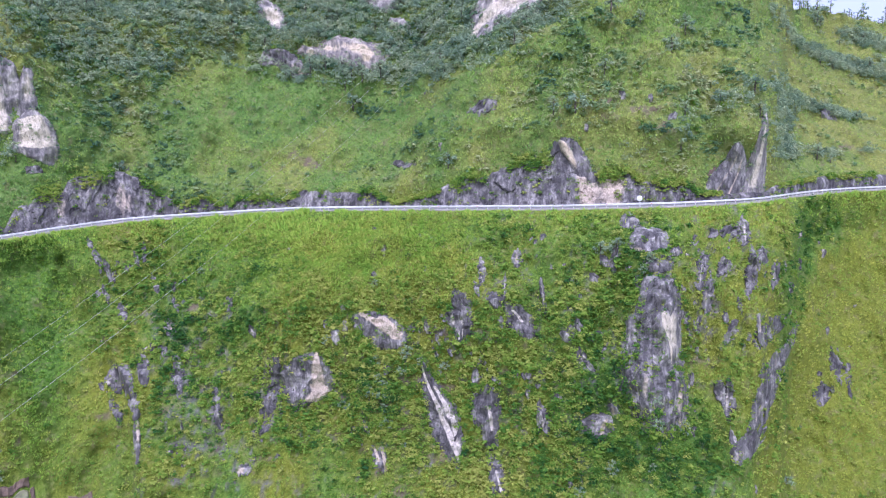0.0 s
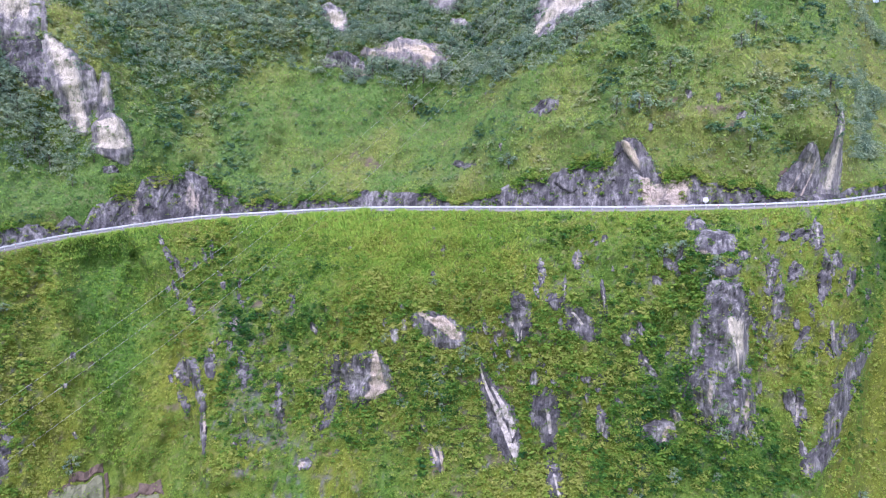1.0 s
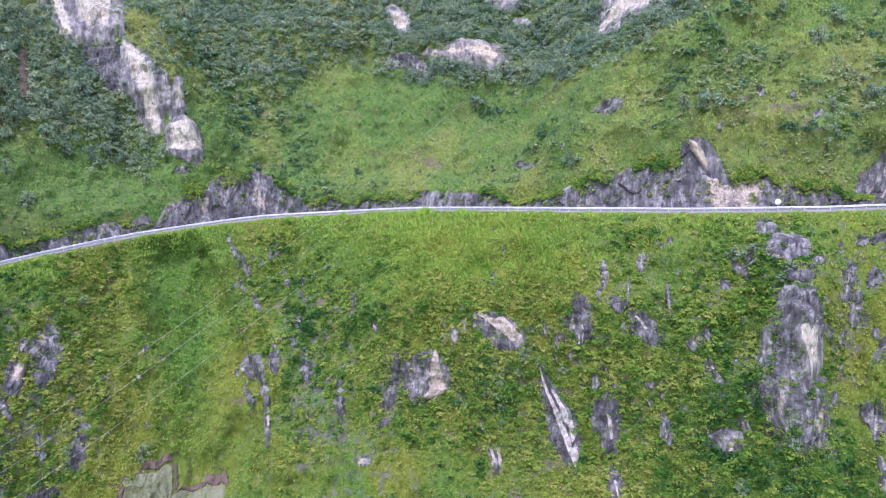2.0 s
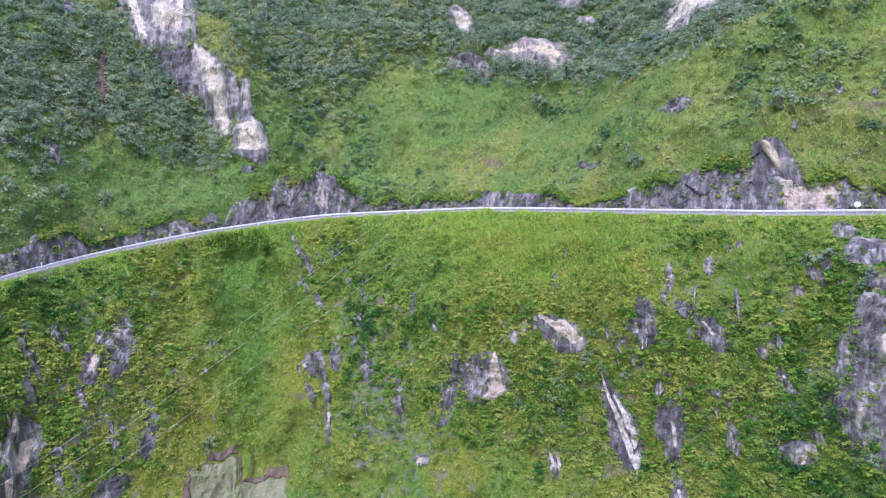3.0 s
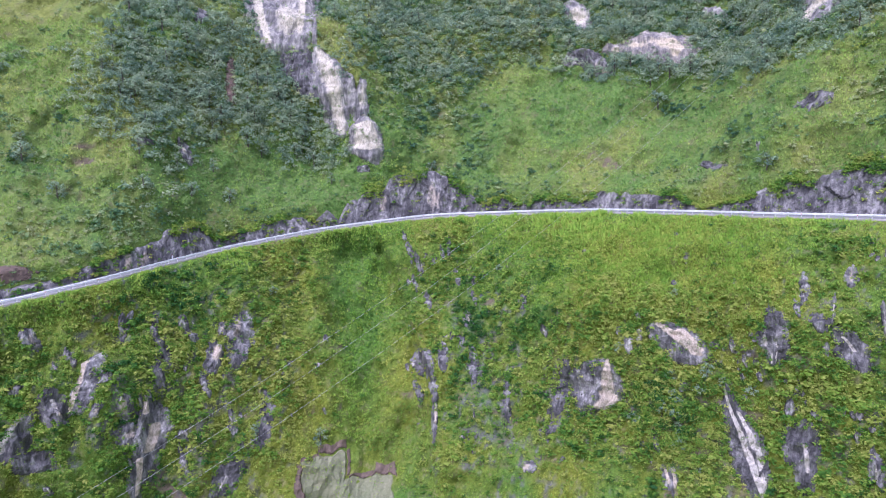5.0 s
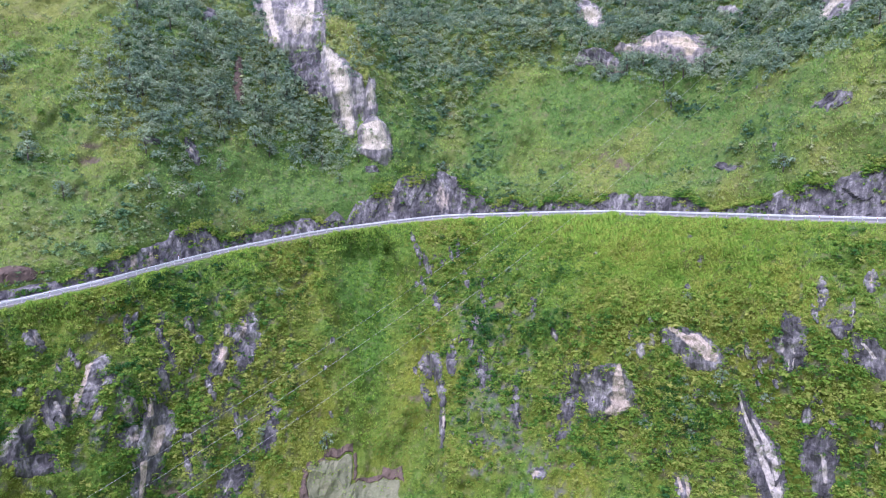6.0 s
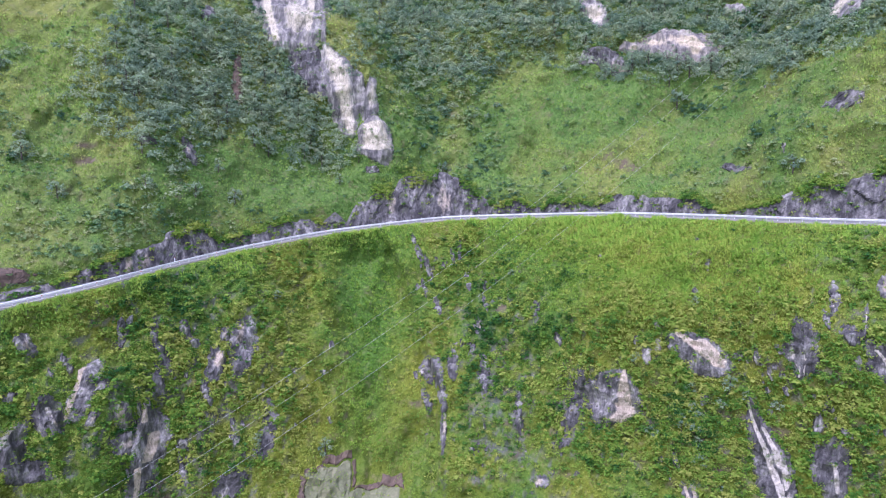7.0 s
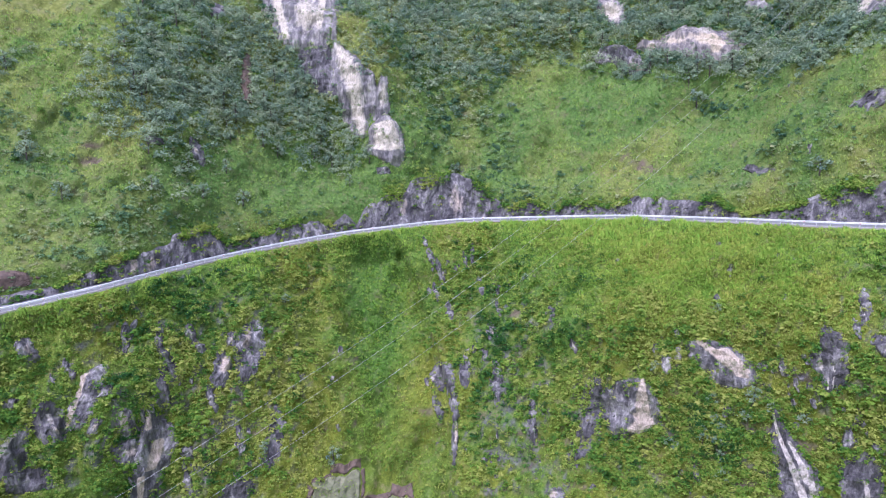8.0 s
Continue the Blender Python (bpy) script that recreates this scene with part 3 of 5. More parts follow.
slab("jagged grey limestone block crowning the rock pillar", 15.2, -12.2, 1.4, ((-1.00, 0.7, 2.1), (-0.01, 0.0, 1.8), (1.00, -0.3, 0.7)), 2.0, ROCK, (), 2, "rock_block", "pillar blocks", wob=0.16)
slab("jagged grey limestone block crowning the rock pillar", 16.9, -14.9, 1.9, ((-1.00, -0.2, 3.8), (0.08, 0.0, 3.2), (1.00, -0.3, 2.2)), 2.4, ROCK, ((-0.5, -0.8, 0.3, 0.2, 0.7),), 3, "rock_block", "pillar blocks", wob=0.16)
slab("jagged grey limestone block crowning the rock pillar", 17.6, -14.9, 1.4, ((-1.00, 0.3, 0.9), (-0.11, 0.0, 1.0), (1.00, -0.3, 0.7)), 3.2, ROCK, (), 4, "rock_block", "pillar blocks", wob=0.16)
slab("jagged grey limestone block crowning the rock pillar", 18.8, -16.7, 0.8, ((-1.00, 0.1, 1.1), (1.00, -0.1, 0.8)), 2.6, ROCK, ((0, 0, 0.6, 0.6, 0.5),), 5, "rock_block", "pillar blocks", wob=0.16)
slab("jagged grey limestone block crowning the rock pillar", 17.6, -18.5, 1.5, ((-1.00, 0.4, 1.8), (-0.18, -0.0, 2.4), (1.00, 0.1, 1.7)), 1.8, ROCK_DARK, (), 6, "rock_block", "pillar blocks", wob=0.16, grown=0.6)
slab("upright grey limestone slab of the rock pillar", 17.5, -22.6, 2.3, ((-1.00, -0.2, 1.0), (-0.57, 0.2, 2.7), (0.15, -0.1, 3.1), (1.00, 0.1, 2.4)), 2.6, ROCK, ((-0.3, -0.7, 0.3, 0.2, 0.9),), 8, rough=0.5, grown=0.8)
slab("whitish broken limestone slab of the rock pillar", 18.7, -28.9, 4.3, ((-1.00, 0.3, 0.8), (-0.63, 0.3, 1.4), (-0.05, 0.1, 1.6), (0.56, -0.6, 2.3), (1.00, -0.6, 2.8)), 3.2, CLIFF, ((0.2, 0.6, 0.4, 0.25, 0.75), (0.35, -0.1, 0.25, 0.35, 0.7), (-0.2, 0.9, 0.1, -0.9, 0.08, 0.9)), 9, rough=0.5)
slab("grey streaked limestone slab of the rock pillar", 15.7, -29.2, 3.3, ((-1.00, 0.1, 0.9), (-0.07, -0.0, 1.2), (1.00, 0.0, 0.8)), 2.4, CLIFF, (), 10, rough=0.5, grown=0.8)
slab("grey streaked limestone slab of the rock pillar", 16.5, -36.8, 4.1, ((-1.00, 1.3, 1.2), (-0.34, 0.2, 1.8), (0.33, -0.2, 2.0), (1.00, -0.1, 2.5)), 2.2, ROCK, ((0.5, 0.3, 0.2, 0.5, 0.6),), 92, rough=0.4, grown=0.7)
slab("broad grey foot of the limestone pillar", 19.2, -38.6, 4.8, ((-1.00, 1.0, 0.8), (-0.59, -0.3, 2.3), (-0.11, -0.1, 2.1), (0.40, 0.3, 1.4), (1.00, -0.1, 1.3)), 2.6, ROCK, ((0.5, 0.1, 0.2, 0.5, 0.7),), 93, rough=0.5, grown=0.8)
slab("slanting grey limestone rib at the road bend", 26.7, -35.2, 2.0, ((-1.00, -0.4, 2.1), (0.03, 0.0, 2.2), (0.87, 1.1, 1.7), (1.00, 1.8, 0.9)), 2.2, ROCK, ((-0.2, 0, 0.3, 0.4, 0.4),), 11, rough=0.4)
slab("slanting grey limestone rib at the road bend", 25.9, -40.5, 3.5, ((-1.00, -1.2, 1.7), (-0.41, -0.4, 1.4), (0.37, 0.3, 1.7), (1.00, 0.8, 2.0)), 2.0, ROCK, ((-0.3, -0.2, 0.3, 0.4, 0.5),), 12, rough=0.4)
slab("slanting grey limestone rib at the road bend", 24.9, -45.5, 1.9, ((-1.00, -0.5, 1.8), (-0.21, -0.1, 2.2), (1.00, 0.6, 1.8)), 1.6, ROCK, ((-0.3, -0.2, 0.3, 0.4, 0.5),), 13, rough=0.4)
# faces between the pillar and the scar
slab("dark upright limestone slab with a white streak", 1.7, -28.0, 4.4, ((-1.00, 0.1, 1.0), (-0.25, 0.1, 1.6), (0.50, -0.2, 1.7), (1.00, -1.4, 0.7)), 1.2, ROCK_DARK, ((-0.25, -0.9, -0.1, -0.1, 0.12, 1.6),), 16, rough=0.4)
slab("dark leaning limestone slab among shrubs", 4.4, -25.5, 1.5, ((-1.00, 0.3, 0.6), (-0.05, 0.0, 1.4), (1.00, -0.1, 1.0)), 1.0, ROCK_DARK, (), 17, rough=0.4)
slab("dark leaning limestone slab among shrubs", 6.5, -28.6, 3.0, ((-1.00, 1.5, 0.9), (-0.42, 0.5, 2.1), (0.30, -0.3, 2.3), (1.00, -1.5, 1.6)), 1.3, ROCK_DARK, ((-0.2, 0.6, 0.2, 0.1, 0.1, 1.2),), 14, rough=0.4)
slab("tall grey limestone slab with vertical cracks", 4.0, -44.9, 5.2, ((-1.00, 0.5, 1.0), (-0.26, 0.1, 1.8), (0.53, -0.3, 2.5), (1.00, -0.1, 1.5)), 1.2, ROCK_DARK, ((0.1, 0.4, 0.25, -0.3, 0.12, 1.0),), 18, rough=0.4)
slab("tall grey limestone slab with vertical cracks", 4.7, -52.7, 2.6, ((-1.00, 0.8, 1.6), (0.06, -0.0, 1.2), (1.00, -0.8, 1.1)), 1.2, ROCK_DARK, ((0, 0.2, 0.2, -0.8, 0.12, 1.0),), 15, rough=0.4)
slab("grey broken limestone face below the pillar", 13.0, -43.6, 2.2, ((-1.00, 1.0, 1.2), (-0.59, 0.2, 2.3), (0.09, -0.0, 2.8), (1.00, 1.6, 1.1)), 1.4, ROCK, ((0.5, 0.6, 0.4, -0.6, 0.1, 1.0),), 94, rough=0.4)
slab("small grey limestone face among shrubs", 13.4, -18.7, 0.8, ((-0.90, 0.3, 1.1), (0.90, -0.3, 0.9)), 1.2, ROCK, (), 95, rough=0.4)
slab("small grey limestone face among shrubs", 12.6, -21.3, 0.8, ((-0.99, 0.2, 0.9), (0.99, -0.2, 0.8)), 1.0, ROCK, (), 96, rough=0.4)
slab("small grey limestone face among shrubs", 10.3, -30.7, 0.9, ((-1.00, 0.6, 0.7), (1.00, -0.6, 0.8)), 1.0, ROCK, (), 97, rough=0.4)
slab("narrow grey limestone face among shrubs", 12.4, -34.9, 0.9, ((-1.00, 0.6, 0.6), (1.00, -0.6, 0.6)), 1.0, ROCK, (), 98, rough=0.4)
slab("narrow dark limestone rib between shrubs", 9.9, -40.1, 1.0, ((-1.00, 0.7, 0.6), (1.00, -0.7, 0.5)), 0.9, ROCK_DARK, (), 99, rough=0.4)
slab("long dark limestone slab with white calcite streaks", -0.1, -44.8, 8.0, ((-1.00, 2.9, 0.8), (-0.68, 1.4, 2.2), (-0.27, 0.5, 2.7), (0.21, -0.4, 2.4), (0.58, -1.8, 1.7), (1.00, -3.3, 0.5)), 1.8, ROCK_DARK, ((-0.5, 0.9, -0.1, 0.1, 0.13, 2.2), (-0.1, 0.1, 0.5, -0.9, 0.12, 2.4), (0.35, 0.55, 0.5, 0.0, 0.14, 2.0), (0.75, 0.0, 0.75, -0.75, 0.16, 2.4), (0.2, -0.1, 0.45, -0.6, 0.07, 1.8)), 19, wob=0.14, rough=0.3)
slab("arched grey rock face with a cream fresh scar", -5.3, -31.7, 3.6, ((-1.00, 1.5, 2.3), (-0.36, 1.1, 3.7), (0.16, -0.5, 4.0), (0.62, -1.5, 3.6), (1.00, -2.9, 1.6)), 2.2, ROCK, ((-0.55, 0.95, 0.0, 0.55, 0.17, 2.4), (0.0, 0.55, 0.45, -0.45, 0.2, 2.4), (0.5, 0.65, 0.72, -0.2, 0.13, 2.2)), 20, wob=0.14, rough=0.3)
slab("small pale grey rock face beside the scar", -9.1, -33.0, 1.7, ((-1.00, 0.1, 0.4), (-0.03, 0.0, 0.8), (1.00, -0.1, 1.0)), 1.4, CLIFF, (), 21, wob=0.2, rough=0.3)
slab("small pale rock knob beside the scar", -8.3, -31.0, 1.1, ((-1.00, -0.1, 0.6), (1.00, 0.1, 0.5)), 1.2, SCAR, (), 22, wob=0.2, rough=0.3)
slab("rounded grey rock face with a cream vertical stripe", -11.5, -41.0, 5.0, ((-1.00, -1.9, 1.7), (-0.39, 0.2, 4.5), (0.11, -0.1, 4.7), (0.65, 0.5, 2.9), (1.00, 1.3, 1.0)), 2.2, ROCK, ((0.35, 0.95, 0.42, -0.2, 0.17, 2.6), (0.42, -0.2, 0.5, -0.75, 0.26, 2.6)), 23, wob=0.12, rough=0.25)
slab("earthy bank with two white streaks of rock", -5.5, -52.8, 1.9, ((-1.00, 0.3, 1.5), (0.11, -0.0, 1.3), (1.00, -0.3, 1.1)), 0.9, ROCK, ((-0.5, 0.7, -0.2, -0.2, 0.15, 2.0), (0.5, 0.8, 0.6, -0.9, 0.16, 2.2)), 24, rough=0.4)
slab("grey limestone face under shrubs", 1.5, -28.5, 4.1, ((-1.00, -0.2, 0.6), (-0.38, 0.0, 1.1), (0.36, -0.0, 1.5), (1.00, -1.1, 0.6)), 1.0, ROCK_DARK, ((-0.2, -0.5, -0.1, -0.9, 0.1, 1.4),), 25, rough=0.4)
# the left spur
slab("leaning grey limestone slab with pale edges", -51.8, -35.9, 4.6, ((-1.00, -2.0, 1.7), (-0.38, -0.5, 1.9), (0.13, 0.2, 1.6), (0.64, 1.1, 1.8), (1.00, 2.6, 1.0)), 1.8, ROCK, ((-0.75, 0.7, -0.7, -0.9, 0.16, 1.8),), 33, wob=0.2, rough=0.35)
slab("broken grey limestone face under a leaning slab", -54.1, -39.1, 2.9, ((-1.00, 0.5, 1.2), (-0.51, 0.2, 2.3), (0.28, -0.1, 2.6), (1.00, 0.2, 0.9)), 1.4, ROCK_DARK, ((0.0, 0.4, 0.2, -0.4, 0.12, 0.8),), 34, rough=0.4)
slab("leaning grey limestone slab with a white edge", -56.5, -42.9, 3.8, ((-1.00, -1.1, 2.3), (-0.25, -0.4, 2.5), (0.41, 0.7, 1.7), (1.00, 2.0, 0.8)), 1.6, ROCK_DARK, ((-0.6, 0.7, -0.75, -0.5, 0.2, 2.0),), 38, wob=0.2, rough=0.35)
slab("small grey limestone face among shrubs", -50.5, -35.4, 0.8, ((-0.91, -0.4, 1.3), (0.91, 0.4, 1.1)), 1.0, ROCK, (), 35, rough=0.4)
slab("small grey limestone face among shrubs", -51.3, -40.3, 1.1, ((-1.00, -0.5, 0.8), (1.00, 0.5, 1.0)), 1.1, ROCK, ((0, 0, 0.4, 0.5, 0.6),), 36, rough=0.4)
slab("grey limestone face with a pale upper edge", -49.3, -40.7, 2.1, ((-1.00, 0.7, 1.8), (0.08, -0.1, 1.3), (1.00, -0.1, 0.9)), 1.2, ROCK, ((-0.2, 0.3, 0.4, 0.5, 0.9),), 37, rough=0.4)
slab("tall dark limestone slab with a pale edge", -46.8, -37.5, 2.3, ((-1.00, 0.4, 0.8), (0.07, -0.0, 0.9), (1.00, -0.7, 1.0)), 1.2, ROCK_DARK, ((0.3, 0, 0.3, 0.6, 0.5),), 39, rough=0.4)
slab("broad streaked limestone slab with pale edges", -47.8, -47.4, 8.1, ((-1.00, -2.9, 1.7), (-0.57, -1.6, 2.0), (-0.17, -0.4, 2.5), (0.19, 0.5, 3.2), (0.56, 0.9, 2.3), (1.00, 0.2, 0.8)), 2.0, ROCK, ((-0.5, 0.95, -0.5, 0.65, 0.2, 1.8), (0.1, 0.4, 0.0, -0.1, 0.22, 2.0), (-0.5, -0.2, 0.1, -0.9, 0.16, 1.6)), 40, wob=0.2, rough=0.35)
slab("pale grey limestone face beside a slab", -49.4, -44.8, 1.8, ((-1.00, 0.3, 1.5), (-0.03, -0.0, 2.1), (1.00, 0.0, 1.6)), 1.2, ROCK, ((0.3, 0, 0.4, 0.5, 0.6),), 41, rough=0.4)
slab("grey limestone face low on the spur", -55.5, -47.0, 1.7, ((-1.00, -0.0, 3.9), (-0.19, 0.1, 3.0), (1.00, -0.5, 3.0)), 1.0, ROCK_DARK, (), 42, rough=0.4)
slab("grey limestone face on the spur", -55.3, -28.6, 1.7, ((-1.00, 1.3, 1.1), (0.05, -0.1, 1.4), (1.00, -0.1, 0.9)), 1.2, ROCK, ((0.3, 0, 0.3, 0.6, 0.6),), 32, rough=0.4)
slab("thin slanting limestone edge between shrubs", -48.9, -28.2, 2.1, ((-1.00, -1.2, 0.4), (-0.02, -0.0, 0.6), (1.00, 0.9, 0.5)), 0.9, ROCK, ((0, -0.3, 0.5, 0.4, 1.2),), 43, wob=0.15, rough=0.3)
slab("grey limestone face with a white calcite spot", -42.7, -35.9, 2.9, ((-1.00, -0.7, 1.3), (-0.39, -0.2, 1.6), (0.28, 0.2, 1.4), (1.00, -0.4, 0.8)), 1.6, ROCK, ((0.2, 0.2, 0.5, 0.4, 1.8),), 31, wob=0.2, rough=0.35)
slab("weathered grey limestone face on the spur", -40.7, -34.5, 4.7, ((-1.00, -0.9, 1.3), (-0.46, -0.3, 2.1), (0.05, 0.0, 2.6), (0.54, 0.4, 2.1), (1.00, 0.5, 1.4)), 1.6, ROCK, ((-0.3, 0.5, 0.3, 0.4, 0.6),), 44, rough=0.4)
slab("small grey limestone face beside the calcite spot", -42.0, -31.9, 1.1, ((-1.00, 0.0, 0.7), (1.00, -0.0, 0.9)), 1.3, ROCK, ((0, 0, 0.4, 0.5, 0.7),), 45, rough=0.4)
slab("dark broken limestone seam in the grass", -39.0, -47.9, 4.5, ((-1.00, -1.7, 1.3), (-0.27, -0.3, 1.6), (0.39, 0.4, 1.2), (1.00, -0.2, 1.0)), 0.8, ROCK_DARK, (), 29, rough=0.4)
slab("dark broken limestone seam in the grass", -42.2, -55.6, 2.9, ((-1.00, -1.7, 2.3), (0.05, 0.1, 2.4), (1.00, 1.6, 2.0)), 0.8, ROCK_DARK, ((-0.2, -0.4, 0.1, 0.4, 0.8),), 30, rough=0.4)
slab("dark upright limestone blades beside the gully", -25.9, -41.8, 2.5, ((-1.00, -0.5, 2.5), (0.07, 0.0, 2.1), (1.00, 0.7, 0.8)), 1.4, ROCK_DARK, ((-0.8, -0.5, 0.2, 0.2, 0.8),), 26, rough=0.4)
slab("dark upright limestone blades beside the gully", -24.2, -40.4, 2.3, ((-1.00, -0.0, 0.7), (0.00, 0.0, 1.1), (1.00, -0.1, 0.8)), 1.2, ROCK_DARK, (), 27, rough=0.4)
slab("narrow pale cleft of limestone in the grass", -25.0, -49.8, 3.2, ((-1.00, -0.2, 0.4), (0.24, 0.1, 0.6), (1.00, 0.2, 0.3)), 1.0, ROCK, ((0.2, 0.4, 0.4, 0.4, 1.2),), 28, wob=0.2)
slab("pale limestone boulder low on the slope", -17.0, -54.0, 0.8, ((-1.00, -0.3, 0.8), (-0.14, -0.0, 1.4), (1.00, 0.2, 0.9)), 1.4, ROCK, ((-0.4, 0, 0.4, 0.5, 0.9),), 46, rough=0.4)
slab("grey overgrown limestone face low on the slope", -14.4, -43.6, 6.9, ((-1.00, -2.5, 1.0), (-0.40, -0.6, 1.5), (0.42, 0.6, 0.9), (1.00, 1.0, 0.7)), 0.8, ROCK_DARK, (), 47, wob=0.5)
# cliffs above the road
slab("domed pale limestone cliff with curved streaks", -36.4, 36.2, 12.1, ((-1.00, 0.5, 6.3), (-0.56, 0.3, 7.6), (-0.15, -0.0, 8.8), (0.34, 0.0, 9.3), (1.00, 0.9, 8.6)), 3.4, CLIFF, ((0.08, -0.2, 0.26, 0.34, 0.85), (-0.7, 0.3, -0.65, -0.8, 0.10, 1.0), (0.55, 0.5, 0.5, -0.6, 0.07, 0.9)), 50, wob=0.16, rough=0.3)
slab("dark grey limestone cliff under the pale dome", -35.2, 18.4, 6.4, ((-1.00, 2.9, 2.2), (-0.30, 0.5, 3.4), (0.36, -0.6, 3.9), (1.00, -1.4, 4.3)), 2.4, ROCK_DARK, (), 51, wob=0.2, rough=0.35)
slab("narrow pale rock edge above the long cliff", -34.1, 33.5, 9.0, ((-1.00, 0.0, 0.8), (-0.08, 0.0, 0.7), (1.00, -0.6, 0.8)), 2.0, CLIFF, (), 59, wob=0.2, rough=0.3)
slab("long pale limestone cliff streaked with white", -33.0, 14.6, 10.5, ((-1.00, 2.0, 2.0), (-0.64, 1.6, 3.0), (-0.26, 0.6, 3.4), (0.15, -0.4, 3.8), (0.58, -1.4, 3.5), (1.00, -2.7, 1.4)), 2.8, CLIFF, ((0.1, 0.9, 0.2, -0.9, 0.45, 0.8),), 52, wob=0.14, rough=0.3)
slab("pale streaked limestone cliff beside the gully", -31.5, 13.4, 4.5, ((-1.00, 0.3, 2.8), (0.10, -0.0, 1.7), (1.00, -0.4, 0.9)), 2.0, CLIFF, (), 53, wob=0.2, rough=0.3)
slab("pale streaked limestone cliff beside the gully", -30.6, 11.9, 4.2, ((-1.00, -0.1, 2.1), (-0.06, -0.0, 1.5), (1.00, 0.6, 0.9)), 2.0, CLIFF, ((0, 0, 0.5, 0.6, 0.6),), 56, wob=0.2, rough=0.3)
slab("cream fresh limestone scar above the road", -30.3, 2.8, 5.6, ((-1.00, 1.9, 1.8), (-0.43, -0.0, 4.5), (-0.01, 0.0, 3.8), (0.56, -0.5, 3.2), (1.00, -0.7, 1.4)), 2.8, CLIFF, ((0.0, 0.7, 0.05, -0.4, 0.55, 2.2),), 54, wob=0.14, rough=0.3)
slab("small grey rock face at the foot of the scar", -30.5, -4.0, 0.9, ((-1.00, 0.4, 1.7), (1.00, -0.4, 1.3)), 1.4, ROCK, (), 48, rough=0.4)
slab("broad cream limestone scar among dark trees", -7.3, 24.4, 4.9, ((-1.00, 3.3, 2.4), (-0.48, 1.4, 6.5), (-0.08, 0.4, 8.8), (0.45, -2.4, 8.0), (1.00, -0.5, 2.6)), 2.6, SCAR, ((0.2, 0.1, 0.35, 0.3, 0.75), (-0.6, 0.2, 0.2, 0.2, 0.7), (0.6, 0.5, 0.3, -0.5, 0.1, 0.8)), 55, wob=0.38, rough=0.4)
rock_face("cream ledge of fresh limestone among dark trees", -10.6, 25.6, 3.4, 1.3, -1.4, 1.6, SCAR, ((0, 0, 0.5, 0.5, 0.6),), 79, wob=0.4)
rock_face("pale ledge of limestone over the cream scar", -5.6, 27.2, 4.2, 1.0, -1.6, 1.6, CLIFF, (), 80, wob=0.4)
rock_face("streaked ledge of limestone under dark trees", -13.6, 23.2, 3.6, 1.6, -1.2, 1.4, CLIFF, (), 88, wob=0.45)
slab("grey streaked cliff below dark trees", -12.4, 22.9, 3.0, ((-1.00, 3.3, 3.5), (0.20, -0.7, 4.5), (1.00, -2.5, 4.2)), 2.0, ROCK, ((0.4, -0.5, 0.3, 0.4, 1.0),), 57, wob=0.25, rough=0.35)
slab("pale limestone cliff among dark trees", -13.4, 35.4, 5.3, ((-1.00, 2.4, 1.4), (-0.33, 0.5, 2.9), (0.33, -0.5, 3.8), (1.00, -2.6, 1.3)), 1.8, CLIFF, ((0, 0, 0.6, 0.5, 0.8),), 58, wob=0.22, rough=0.35)
slab("small pale limestone face among dark trees", -3.6, 34.0, 1.9, ((-1.00, 0.8, 2.8), (1.00, -0.8, 1.7)), 1.8, CLIFF, (), 49, wob=0.25)
slab("pale limestone cliff with a cream tip among dark trees", 4.7, 31.0, 6.5, ((-1.00, -5.7, 1.5), (-0.29, -3.6, 4.3), (0.08, 1.0, 7.4), (0.53, 1.6, 8.3), (1.00, 2.2, 8.5)), 2.6, CLIFF, ((-0.55, -0.2, 0.25, 0.6, 1.2), (0.2, 0.5, 0.5, 0.3, 0.6)), 61, wob=0.25, rough=0.35)
slab("pale limestone cliff among dark trees", -5.0, 39.6, 2.5, ((-1.00, 2.0, 2.7), (-0.22, 0.2, 4.7), (1.00, -0.8, 4.5)), 2.0, CLIFF, (), 62, wob=0.25, rough=0.35)
rock_face("weathered grey rock face on the upper slope", 3.2, 8.6, 3.0, 1.9, 0.5, 0.7, ROCK_DARK, (), 63, wob=0.6)
slab("weathered grey rock face on the upper slope", -44.0, -0.4, 2.7, ((-1.00, 0.8, 0.8), (-0.00, 0.0, 1.3), (1.00, -1.0, 0.8)), 1.2, ROCK, ((-0.3, 0.2, 0.3, 0.5, 0.6),), 64, rough=0.4)
slab("weathered grey rock face on the upper slope", -46.9, 0.9, 0.9, ((-1.00, 0.4, 1.5), (1.00, -0.4, 1.4)), 1.2, ROCK, (), 65, rough=0.4)
slab("weathered grey rock face on the upper slope", -42.3, 33.6, 2.9, ((-1.00, -0.0, 1.8), (1.00, 0.0, 1.1)), 1.4, ROCK, (), 66, rough=0.4)
slab("bare brown earth streak between trees", -40.5, 17.3, 6.7, ((-1.00, -0.4, 1.4), (0.24, 0.1, 1.1), (1.00, 0.3, 0.8)), 1.0, EARTH, (), 67, rough=0.4)
rock_face("low dark rock ledge in the meadow", -3.2, -2.6, 2.6, 0.9, 0, 1.0, ROCK_DARK, (), 68, wob=0.7)
slab("weathered grey rock face on the upper slope", 28.7, 8.8, 1.6, ((-1.00, 0.9, 1.9), (1.00, -0.9, 1.0)), 1.6, ROCK, (), 69, rough=0.4)
